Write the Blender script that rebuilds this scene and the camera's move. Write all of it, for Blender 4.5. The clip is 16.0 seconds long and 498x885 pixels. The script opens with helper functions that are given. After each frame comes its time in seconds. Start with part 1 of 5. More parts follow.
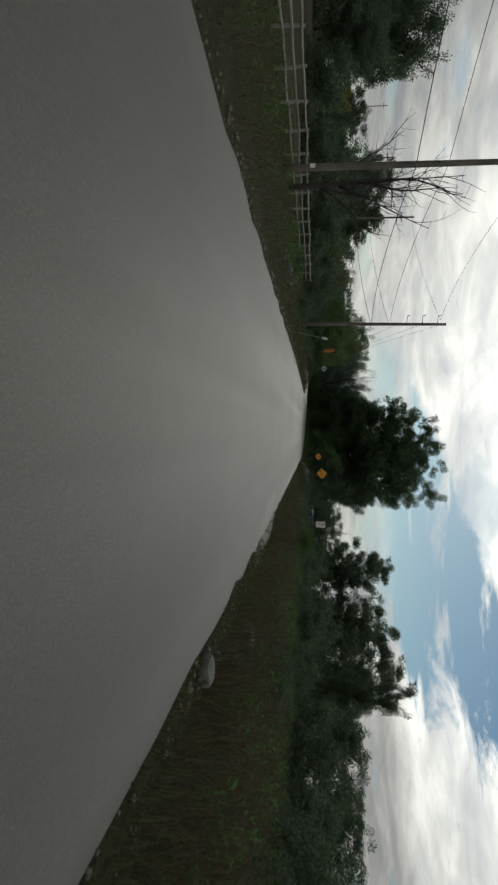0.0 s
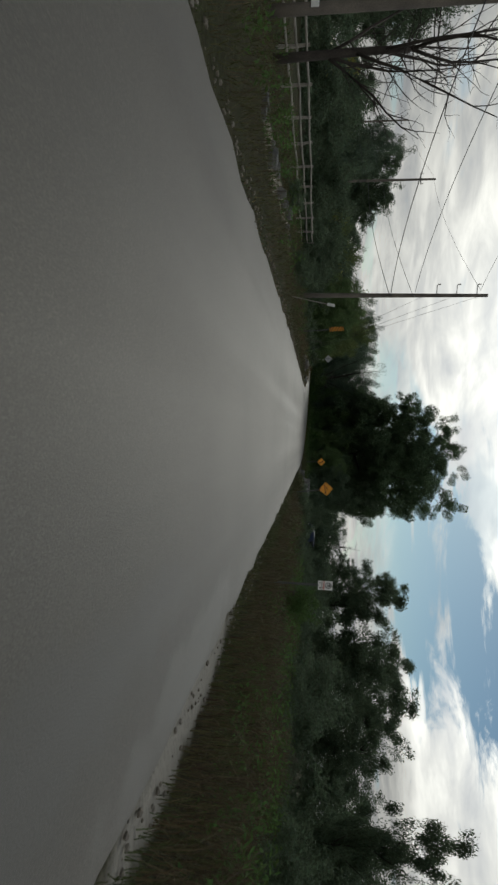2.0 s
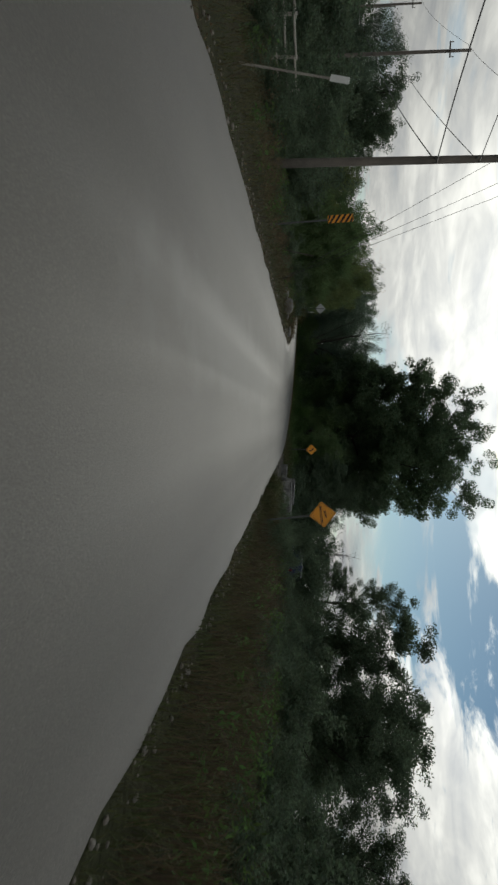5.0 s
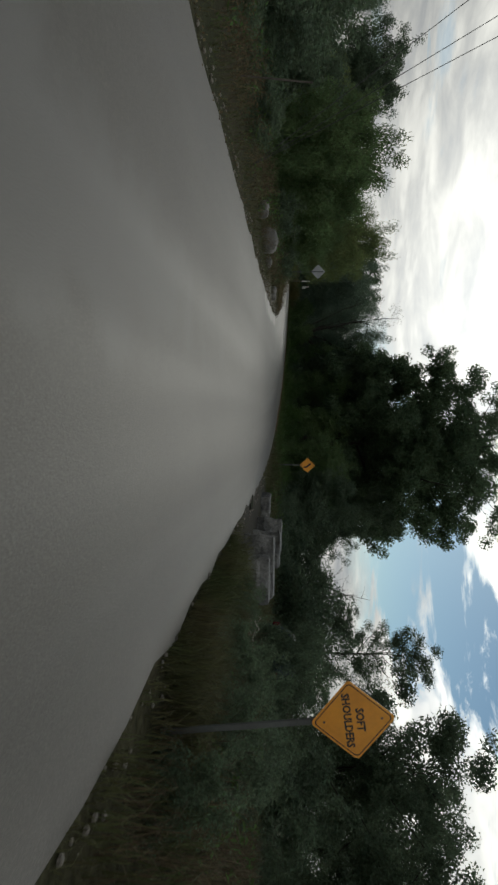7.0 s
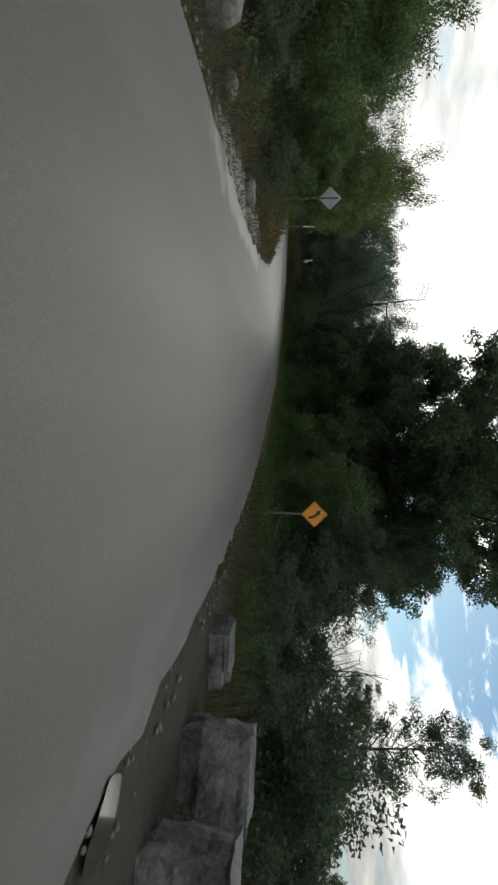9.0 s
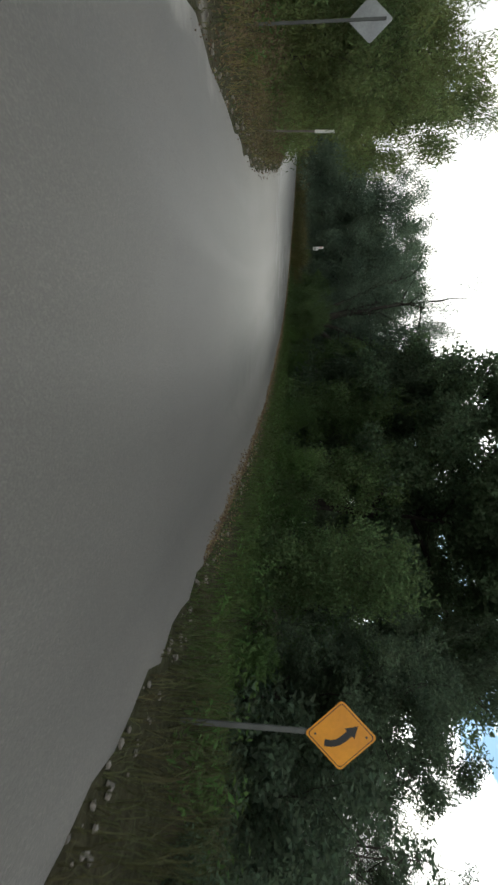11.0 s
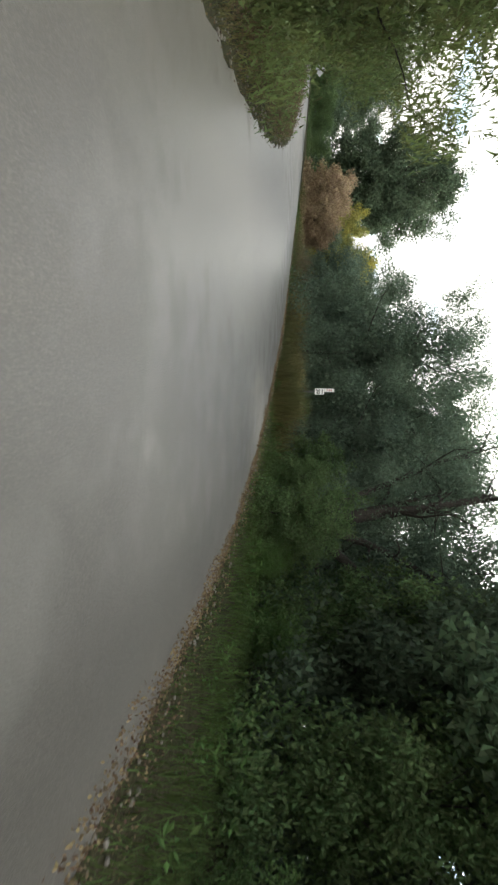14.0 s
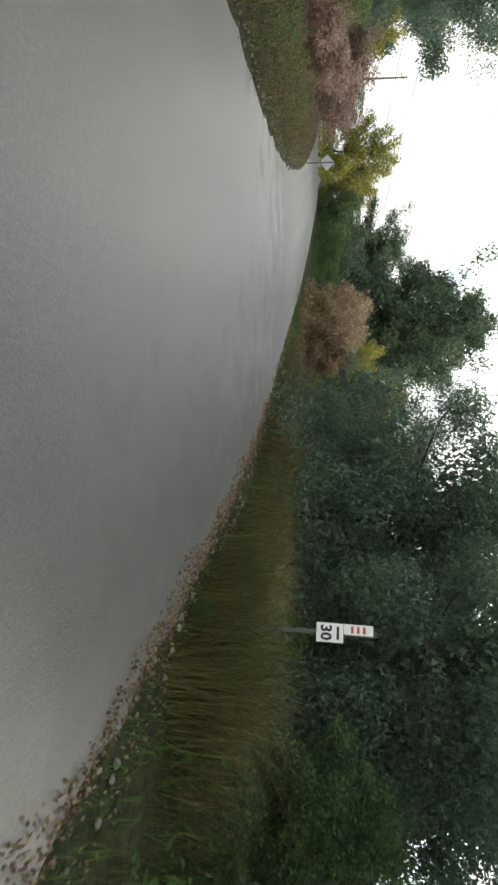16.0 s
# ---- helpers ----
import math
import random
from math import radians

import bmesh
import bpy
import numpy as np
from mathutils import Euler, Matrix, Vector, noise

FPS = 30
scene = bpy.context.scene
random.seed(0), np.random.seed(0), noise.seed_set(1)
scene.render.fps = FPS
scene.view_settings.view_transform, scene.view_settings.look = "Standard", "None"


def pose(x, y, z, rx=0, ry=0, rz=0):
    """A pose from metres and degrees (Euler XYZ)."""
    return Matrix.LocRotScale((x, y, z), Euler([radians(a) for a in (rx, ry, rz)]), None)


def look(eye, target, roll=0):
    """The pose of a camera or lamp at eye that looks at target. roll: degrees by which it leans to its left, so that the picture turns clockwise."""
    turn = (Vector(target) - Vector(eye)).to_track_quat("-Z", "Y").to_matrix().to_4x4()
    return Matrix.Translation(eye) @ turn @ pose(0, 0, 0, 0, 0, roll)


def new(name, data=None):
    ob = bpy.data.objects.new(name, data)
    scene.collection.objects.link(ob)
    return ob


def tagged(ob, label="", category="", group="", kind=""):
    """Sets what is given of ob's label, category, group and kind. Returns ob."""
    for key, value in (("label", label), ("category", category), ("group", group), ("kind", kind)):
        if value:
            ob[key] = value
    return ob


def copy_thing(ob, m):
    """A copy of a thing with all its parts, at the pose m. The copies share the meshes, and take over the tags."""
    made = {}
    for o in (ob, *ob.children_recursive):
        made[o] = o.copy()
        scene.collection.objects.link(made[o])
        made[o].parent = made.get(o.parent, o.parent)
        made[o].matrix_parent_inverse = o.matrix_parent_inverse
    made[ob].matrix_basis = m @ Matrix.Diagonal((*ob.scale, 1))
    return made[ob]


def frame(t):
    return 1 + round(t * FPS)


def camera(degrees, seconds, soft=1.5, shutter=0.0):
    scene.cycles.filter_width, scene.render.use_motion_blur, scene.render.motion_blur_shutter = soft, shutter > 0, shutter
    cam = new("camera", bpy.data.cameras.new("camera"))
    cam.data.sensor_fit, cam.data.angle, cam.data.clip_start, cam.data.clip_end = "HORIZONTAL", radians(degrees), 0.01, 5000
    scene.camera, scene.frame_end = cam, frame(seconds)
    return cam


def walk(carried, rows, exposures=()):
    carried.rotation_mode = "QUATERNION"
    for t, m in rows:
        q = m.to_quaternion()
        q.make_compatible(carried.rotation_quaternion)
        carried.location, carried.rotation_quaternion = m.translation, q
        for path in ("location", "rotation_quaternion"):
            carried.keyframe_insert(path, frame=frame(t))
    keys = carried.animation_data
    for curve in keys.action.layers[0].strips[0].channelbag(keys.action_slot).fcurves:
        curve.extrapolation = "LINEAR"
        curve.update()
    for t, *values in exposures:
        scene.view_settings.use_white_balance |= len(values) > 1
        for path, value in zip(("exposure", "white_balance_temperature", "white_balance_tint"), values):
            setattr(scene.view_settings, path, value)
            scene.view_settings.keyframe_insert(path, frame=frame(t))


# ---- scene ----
cam = camera(48.38, 16.0, 2.5, 0.1)
PATH = [
    (0.0, look((0.000, 0.000, 1.340), (0.115, 9.930, 0.164), 91.61)),
    (0.5, look((-0.075, 2.868, 1.364), (-0.095, 12.792, 0.134), 92.03)),
    (1.0, look((-0.147, 5.635, 1.361), (-0.236, 15.560, 0.138), 92.06)),
    (1.5, look((-0.227, 8.286, 1.365), (-0.216, 18.208, 0.122), 91.77)),
    (2.0, look((-0.318, 10.904, 1.353), (-0.182, 20.828, 0.134), 91.88)),
    (2.5, look((-0.409, 13.603, 1.368), (-0.247, 23.530, 0.177), 91.76)),
    (3.0, look((-0.483, 16.367, 1.346), (-0.204, 26.302, 0.247), 91.86)),
    (3.5, look((-0.499, 19.096, 1.347), (-0.163, 29.033, 0.282), 91.78)),
    (4.0, look((-0.467, 21.810, 1.338), (-0.046, 31.747, 0.301), 91.73)),
    (4.2, look((-0.443, 22.892, 1.336), (0.021, 32.826, 0.288), 91.74)),
    (6.3, look((-0.278, 35.703, 1.385), (0.282, 45.642, 0.433), 91.44)),
    (6.5, look((-0.259, 36.979, 1.354), (0.256, 46.922, 0.424), 91.26)),
    (7.0, look((-0.226, 40.161, 1.374), (0.218, 50.110, 0.471), 91.27)),
    (7.5, look((-0.249, 43.348, 1.329), (0.108, 53.304, 0.457), 91.13)),
    (8.0, look((-0.301, 46.570, 1.296), (0.019, 56.525, 0.403), 90.80)),
    (8.5, look((-0.425, 49.873, 1.332), (-0.024, 59.823, 0.409), 90.86)),
    (9.0, look((-0.551, 53.093, 1.333), (-0.208, 63.045, 0.418), 91.19)),
    (9.2, look((-0.603, 54.366, 1.369), (-0.251, 64.315, 0.416), 91.36)),
    (11.5, look((-1.333, 67.085, 1.330), (-1.795, 77.017, 0.262), 91.78)),
    (12.0, look((-1.963, 69.950, 1.321), (-2.814, 79.854, 0.232), 91.70)),
    (12.5, look((-2.678, 72.912, 1.340), (-4.016, 82.767, 0.298), 91.77)),
    (13.0, look((-3.524, 76.004, 1.364), (-5.522, 85.745, 0.306), 91.97)),
    (13.5, look((-4.565, 79.211, 1.379), (-7.212, 88.791, 0.278), 91.88)),
    (14.0, look((-5.896, 82.475, 1.360), (-9.228, 91.833, 0.205), 91.87)),
    (14.5, look((-7.361, 85.620, 1.349), (-11.371, 94.701, 0.145), 91.93)),
    (15.0, look((-8.859, 88.476, 1.352), (-13.536, 97.217, 0.041), 92.04)),
    (15.5, look((-10.418, 91.100, 1.353), (-15.674, 99.508, 0.051), 91.94)),
    (16.0, look((-12.087, 93.602, 1.360), (-17.941, 101.598, 0.020), 92.06)),
]
EXPOSURES = [(0.0, -0.75, 6480, 3), (4.0, -0.7, 6480, 3), (7.0, -0.5, 6480, 3), (9.0, 0.1, 6500, 3), (11.5, 0.85, 6550, 3), (13.0, 1.2, 6650, 3), (14.0, 1.7, 6700, 4), (15.0, 2.0, 6600, 4), (16.0, 1.6, 6550, 4)]
walk(cam, PATH, EXPOSURES)

# ---- sky, sun ----
SUN_DIR = Vector((-0.05, 0.86, 0.5)).normalized()
world = bpy.data.worlds.new("cloudy_sky")
scene.world = world
world.use_nodes = True
wn, wl = world.node_tree.nodes, world.node_tree.links
bg = wn["Background"]
bg.inputs[1].default_value = 0.105
sky = wn.new("ShaderNodeTexSky")
sky.sky_type, sky.sun_disc = "NISHITA", False
sky.sun_elevation, sky.sun_rotation = math.asin(SUN_DIR.z), math.atan2(SUN_DIR.x, SUN_DIR.y)
sky.dust_density = 0.6


def wmath(op, a, b=None, c=None):
    n = wn.new("ShaderNodeMath")
    n.operation = op
    for i, v in enumerate((a, b, c)):
        if v is None:
            continue
        if isinstance(v, (int, float)):
            n.inputs[i].default_value = v
        else:
            wl.new(v, n.inputs[i])
    return n.outputs[0]


# broken cloud, drawn on a flat layer high over the place
wco = wn.new("ShaderNodeTexCoord")
sep = wn.new("ShaderNodeSeparateXYZ")
wl.new(wco.outputs["Generated"], sep.inputs[0])
lift = wmath("ADD", wmath("MAXIMUM", sep.outputs[2], 0.0), 0.10)
flat = wn.new("ShaderNodeCombineXYZ")
wl.new(wmath("DIVIDE", sep.outputs[0], lift), flat.inputs[0])
wl.new(wmath("DIVIDE", sep.outputs[1], lift), flat.inputs[1])
flat.inputs[2].default_value = 19.0


def cloud_noise(scale, detail, rough, distort):
    n = wn.new("ShaderNodeTexNoise")
    n.inputs["Scale"].default_value, n.inputs["Detail"].default_value = scale, detail
    n.inputs["Roughness"].default_value, n.inputs["Distortion"].default_value = rough, distort
    wl.new(flat.outputs[0], n.inputs["Vector"])
    return n.outputs["Fac"]


def wramp(fac, *stops):
    r = wn.new("ShaderNodeValToRGB")
    els = r.color_ramp.elements
    for i, (p, c) in enumerate(stops):
        e = els[i] if i < 2 else els.new(p)
        e.position, e.color = p, (*c, 1)
    wl.new(fac, r.inputs[0])
    return r.outputs[0]


def wsmooth(value, low, high):
    """0 at low, 1 at high, smooth between."""
    m = wn.new("ShaderNodeMapRange")
    m.interpolation_type = "SMOOTHSTEP"
    m.inputs["From Min"].default_value, m.inputs["From Max"].default_value = low, high
    wl.new(value, m.inputs["Value"])
    return m.outputs[0]


azimuth = wmath("ARCTAN2", sep.outputs[0], sep.outputs[1])
elevation = wmath("ARCSINE", sep.outputs[2])


def bank_noise(across, up, detail, rough):
    """Noise over the dome, drawn out along the horizon."""
    v = wn.new("ShaderNodeCombineXYZ")
    wl.new(wmath("MULTIPLY", azimuth, across), v.inputs[0])
    wl.new(wmath("MULTIPLY", elevation, up), v.inputs[1])
    v.inputs[2].default_value = 4.3
    n = wn.new("ShaderNodeTexNoise")
    n.inputs["Scale"].default_value, n.inputs["Detail"].default_value, n.inputs["Roughness"].default_value = 1.0, detail, rough
    n.inputs["Distortion"].default_value = 0.5
    wl.new(v.outputs[0], n.inputs["Vector"])
    return n.outputs["Fac"]


# a clear gap right of the road under the edge of the great cloud, with streaks below it
ragged = wmath("SUBTRACT", bank_noise(5.5, 17, 7, 0.62), 0.5)
under = wmath("SUBTRACT", wmath("MULTIPLY_ADD", azimuth, 0.356, 0.222), elevation)
gap = wmath("MULTIPLY", wsmooth(wmath("MULTIPLY_ADD", ragged, 0.10, under), -0.004, 0.016), wsmooth(wmath("MULTIPLY_ADD", ragged, 0.25, azimuth), -0.2, -0.1))
gap = wmath("MULTIPLY", gap, wsmooth(wmath("MULTIPLY_ADD", ragged, 0.7, wmath("MULTIPLY_ADD", elevation, -0.6, azimuth)), 0.37, 0.27))
gap = wmath("MULTIPLY", gap, wsmooth(wmath("MULTIPLY_ADD", ragged, 0.10, elevation), 0.075, 0.15))
wisps = wmath("MULTIPLY", wsmooth(bank_noise(4, 30, 6, 0.6), 0.52, 0.68), 0.8)
thin = wmath("MULTIPLY", wsmooth(cloud_noise(0.62, 7, 0.56, 0.3), 0.36, 0.42), wsmooth(bank_noise(6, 26, 5, 0.6), 0.28, 0.38))
# the broken cloud overhead
high = wsmooth(elevation, 0.42, 0.6)
broken = wramp(cloud_noise(0.62, 7, 0.56, 0.3), (0.45, (0, 0, 0)), (0.52, (1, 1, 1)))
cover = wmath("MAXIMUM", wmath("SUBTRACT", 1.0, gap), wisps)
cover = wmath("MULTIPLY", cover, wmath("MULTIPLY_ADD", thin, 0.5, 0.5))
cover = wmath("MULTIPLY", cover, wmath("SUBTRACT", 1.0, wmath("MULTIPLY", high, wmath("SUBTRACT", 1.0, broken))))
billow = wmath("ADD", wmath("MULTIPLY", cloud_noise(1.1, 6, 0.6, 0.6), 0.55), wmath("MULTIPLY", bank_noise(7, 22, 6, 0.6), 0.45))
shade = wramp(billow, (0.36, (5.0, 5.05, 5.4)), (0.5, (7.6, 7.4, 7.3)), (0.62, (10.8, 10.4, 10.0)))
toward = wn.new("ShaderNodeVectorMath")
toward.operation = "DOT_PRODUCT"
wl.new(wco.outputs["Generated"], toward.inputs[0])
toward.inputs[1].default_value = SUN_DIR
glow = wmath("MULTIPLY_ADD", wmath("POWER", wmath("MAXIMUM", toward.outputs["Value"], 0.0), 9.0), 1.7, 0.64)
# an overcast sky is brighter overhead than low down
glow = wmath("MULTIPLY", glow, wmath("MULTIPLY_ADD", wmath("MAXIMUM", sep.outputs[2], 0.0), 1.0, 0.84))
# the sunlit heaped cloud to the east stands over a grey bank
heap = wmath("MULTIPLY", wsmooth(azimuth, 0.28, 0.42), wsmooth(wmath("MULTIPLY_ADD", ragged, 0.05, elevation), 0.13, 0.17))
glow = wmath("MULTIPLY", glow, wmath("MULTIPLY_ADD", heap, 0.85, 1.0))
lit = wn.new("ShaderNodeMix")
lit.data_type, lit.blend_type = "RGBA", "MULTIPLY"
lit.inputs["Factor"].default_value = 1
wl.new(shade, lit.inputs["A"])
wl.new(glow, lit.inputs["B"])
skymix = wn.new("ShaderNodeMix")
skymix.data_type = "RGBA"
wl.new(cover, skymix.inputs["Factor"])
clear = wn.new("ShaderNodeMix")
clear.data_type, clear.blend_type = "RGBA", "MULTIPLY"
clear.inputs["Factor"].default_value = 1
wl.new(sky.outputs[0], clear.inputs["A"])
clear.inputs["B"].default_value = (0.62, 0.76, 0.84, 1)
wl.new(clear.outputs["Result"], skymix.inputs["A"])
wl.new(lit.outputs["Result"], skymix.inputs["B"])
wl.new(skymix.outputs["Result"], bg.inputs[0])

sun = new("sun", bpy.data.lights.new("sun", "SUN"))
sun.data.energy, sun.data.angle, sun.data.color = 1.0, radians(14), (1, 0.95, 0.88)
sun.matrix_world = look((0, 0, 60), Vector((0, 0, 60)) - SUN_DIR)


# ---- materials ----
def material(name, color, rough=0.8, var=0.25, big=0.4, fine=30.0, bump=0.0, metal=0.0, second=None, spec=0.5, island=0.0,
             translucent=0.0, piece=0.0):
    """Base colour with large stains and fine grain; second: a colour that the stains lead to."""
    m = bpy.data.materials.new(name)
    m.use_nodes = True
    n, l = m.node_tree.nodes, m.node_tree.links
    p = n["Principled BSDF"]
    p.inputs["Roughness"].default_value, p.inputs["Metallic"].default_value = rough, metal
    p.inputs["Specular IOR Level"].default_value = spec
    geo = n.new("ShaderNodeNewGeometry")

    def noise_at(scale, detail):
        t = n.new("ShaderNodeTexNoise")
        t.inputs["Scale"].default_value, t.inputs["Detail"].default_value = scale, detail
        l.new(geo.outputs["Position"], t.inputs["Vector"])
        return t.outputs["Fac"]

    a, b = noise_at(big, 5), noise_at(fine, 4)
    mix = n.new("ShaderNodeMix")
    mix.data_type = "RGBA"
    mix.inputs["A"].default_value = (*color, 1)
    mix.inputs["B"].default_value = (*(second or [c * (1 - var) for c in color]), 1)
    ramp = n.new("ShaderNodeMapRange")
    ramp.inputs["From Min"].default_value, ramp.inputs["From Max"].default_value = 0.35, 0.65
    l.new(a, ramp.inputs["Value"])
    l.new(ramp.outputs[0], mix.inputs["Factor"])
    hue = n.new("ShaderNodeHueSaturation")
    l.new(mix.outputs["Result"], hue.inputs["Color"])
    grain = n.new("ShaderNodeMapRange")
    grain.inputs["From Min"].default_value, grain.inputs["From Max"].default_value = 0.25, 0.75
    grain.inputs["To Min"].default_value, grain.inputs["To Max"].default_value = 1 - var * 0.8, 1 + var * 0.8
    l.new(b, grain.inputs["Value"])
    val = grain.outputs[0]
    if island or piece:
        src = geo.outputs["Random Per Island"]
        if piece:
            info = n.new("ShaderNodeObjectInfo")
            src = info.outputs["Random"]
        k = island or piece
        r = n.new("ShaderNodeMapRange")
        r.inputs["To Min"].default_value, r.inputs["To Max"].default_value = 1 - k, 1 + k
        l.new(src, r.inputs["Value"])
        mul = n.new("ShaderNodeMath")
        mul.operation = "MULTIPLY"
        l.new(val, mul.inputs[0])
        l.new(r.outputs[0], mul.inputs[1])
        val = mul.outputs[0]
        tint = n.new("ShaderNodeMapRange")
        tint.inputs["To Min"].default_value, tint.inputs["To Max"].default_value = 0.5 - 0.07 * k, 0.5 + 0.05 * k
        l.new(src, tint.inputs["Value"])
        l.new(tint.outputs[0], hue.inputs["Hue"])
    l.new(val, hue.inputs["Value"])
    l.new(hue.outputs[0], p.inputs["Base Color"])
    if bump:
        bp = n.new("ShaderNodeBump")
        bp.inputs["Strength"].default_value, bp.inputs["Distance"].default_value = 0.8, bump
        l.new(b, bp.inputs["Height"])
        l.new(bp.outputs[0], p.inputs["Normal"])
    if translucent:
        tr = n.new("ShaderNodeBsdfTranslucent")
        l.new(hue.outputs[0], tr.inputs["Color"])
        ms = n.new("ShaderNodeMixShader")
        ms.inputs[0].default_value = translucent
        l.new(p.outputs[0], ms.inputs[1])
        l.new(tr.outputs[0], ms.inputs[2])
        l.new(ms.outputs[0], n["Material Output"].inputs["Surface"])
    return m


def leaf_material(name, color, second, translucent=0.4, rough=0.72):
    return material(name, color, rough, 0.2, 0.5, 9, 0, 0, second, 0.18, 0.34, translucent)


ROAD = material("compacted_chip_seal", (0.094, 0.086, 0.0715), 0.58, 0.14, 0.22, 60, 0.005, 0, (0.077, 0.070, 0.058), 0.45)
GRAVEL = material("loose_gravel", (0.19, 0.172, 0.147), 0.9, 0.3, 1.5, 40, 0.02, 0, (0.13, 0.113, 0.09), 0.3)
EARTH = material("meadow_soil", (0.030, 0.034, 0.016), 1.0, 0.55, 0.3, 9, 0.08, 0, (0.044, 0.039, 0.022), 0.05)
GRASS = leaf_material("verge_grass", (0.062, 0.078, 0.03), (0.088, 0.078, 0.038), 0.4, 0.8)
STRAW = leaf_material("dry_stalks", (0.105, 0.078, 0.045), (0.07, 0.055, 0.034), 0.25, 0.85)
LUSH = leaf_material("lush_grass", (0.066, 0.108, 0.027), (0.06, 0.085, 0.027), 0.35, 0.75)
STRAW2 = leaf_material("yellowed_stalks", (0.16, 0.132, 0.052), (0.095, 0.105, 0.04), 0.3, 0.85)
LITTER = material("fallen_leaves", (0.165, 0.12, 0.066), 0.9, 0.3, 2, 20, 0, 0, (0.10, 0.072, 0.042), 0.3, 0.5)
BARK = material("grey_brown_bark", (0.05, 0.044, 0.037), 0.95, 0.55, 2.5, 22, 0.06, 0, (0.034, 0.03, 0.025), 0.15)
DEADWOOD = material("dark_dead_bark", (0.062, 0.053, 0.047), 0.9, 0.35, 2.5, 25, 0.01, 0, (0.042, 0.037, 0.032), 0.2)
MAPLE = leaf_material("broad_leaf", (0.102, 0.15, 0.078), (0.08, 0.12, 0.066), 0.5)
OAK = leaf_material("dark_leaf", (0.094, 0.13, 0.076), (0.072, 0.102, 0.062), 0.5)
SHRUB = leaf_material("shrub_leaf", (0.086, 0.148, 0.042), (0.058, 0.10, 0.032))
WILLOW = leaf_material("willow_leaf", (0.135, 0.165, 0.06), (0.088, 0.125, 0.05))
OLIVE = leaf_material("silver_leaf", (0.118, 0.16, 0.108), (0.078, 0.114, 0.078))
OAKLET = leaf_material("young_leaf", (0.115, 0.172, 0.068), (0.08, 0.126, 0.05))
YELLOW = leaf_material("autumn_yellow_leaf", (0.30, 0.27, 0.06), (0.20, 0.21, 0.06))
RUSSET = leaf_material("russet_leaf", (0.27, 0.195, 0.125), (0.22, 0.17, 0.10))
DRYWEED = leaf_material("dry_weed_leaf", (0.135, 0.10, 0.06), (0.09, 0.08, 0.042), 0.25, 0.85)
ROSY = leaf_material("rosy_seed_head", (0.30, 0.20, 0.17), (0.22, 0.17, 0.11))
POLEWOOD = material("weathered_pole_wood", (0.16, 0.14, 0.12), 0.9, 0.35, 1.2, 35, 0.008, 0, (0.10, 0.09, 0.08), 0.25)
RAILWOOD = material("weathered_rail_wood", (0.30, 0.28, 0.245), 0.9, 0.3, 1.5, 30, 0.006, 0, (0.23, 0.21, 0.18), 0.25, 0, 0, 0.15)
STONE = material("limestone_block", (0.165, 0.163, 0.155), 0.9, 0.4, 1.6, 14, 0.06, 0, (0.06, 0.061, 0.06), 0.2)
BOULDER = material("field_boulder", (0.17, 0.163, 0.148), 0.9, 0.35, 2.0, 16, 0.03, 0, (0.10, 0.096, 0.086), 0.25)
STEEL = material("galvanised_steel", (0.10, 0.107, 0.102), 0.7, 0.15, 3, 40, 0, 0.25, (0.07, 0.072, 0.07))
WIRE = material("line_cable", (0.03, 0.03, 0.032), 0.6, 0.1, 3, 40)
PORCELAIN = material("glazed_insulator", (0.35, 0.33, 0.31), 0.25, 0.1, 3, 40)
AMBER = material("amber_sign_sheeting", (0.72, 0.30, 0.015), 0.45, 0.08, 2.5, 25, 0, 0, (0.62, 0.25, 0.015))
INK = material("black_sign_ink", (0.012, 0.012, 0.012), 0.5, 0.1, 3, 40)
WHITE = material("white_sign_sheeting", (0.72, 0.72, 0.70), 0.45, 0.08, 2.5, 25, 0, 0, (0.62, 0.62, 0.60))
RED = material("faded_red_ink", (0.45, 0.06, 0.045), 0.5, 0.1, 3, 40)
ALU = material("dull_aluminium", (0.40, 0.41, 0.42), 0.55, 0.12, 2.5, 25, 0, 0.6, (0.32, 0.33, 0.34))
PUDDLE = material("muddy_water", (0.05, 0.046, 0.036), 0.12, 0.1, 1, 8, 0.0005, 0, None, 0.5)
CARPAINT = material("dark_blue_car_paint", (0.004, 0.010, 0.028), 0.5, 0.08, 2, 30, 0, 0.0, None, 0.15)
CARGLASS = material("tinted_car_glass", (0.012, 0.014, 0.016), 0.06, 0.05, 2, 30)
RUBBER = material("tyre_rubber", (0.018, 0.018, 0.018), 0.85, 0.15, 4, 40)
TAIL = material("red_lamp_lens", (0.06, 0.004, 0.004), 0.2, 0.05, 3, 40)


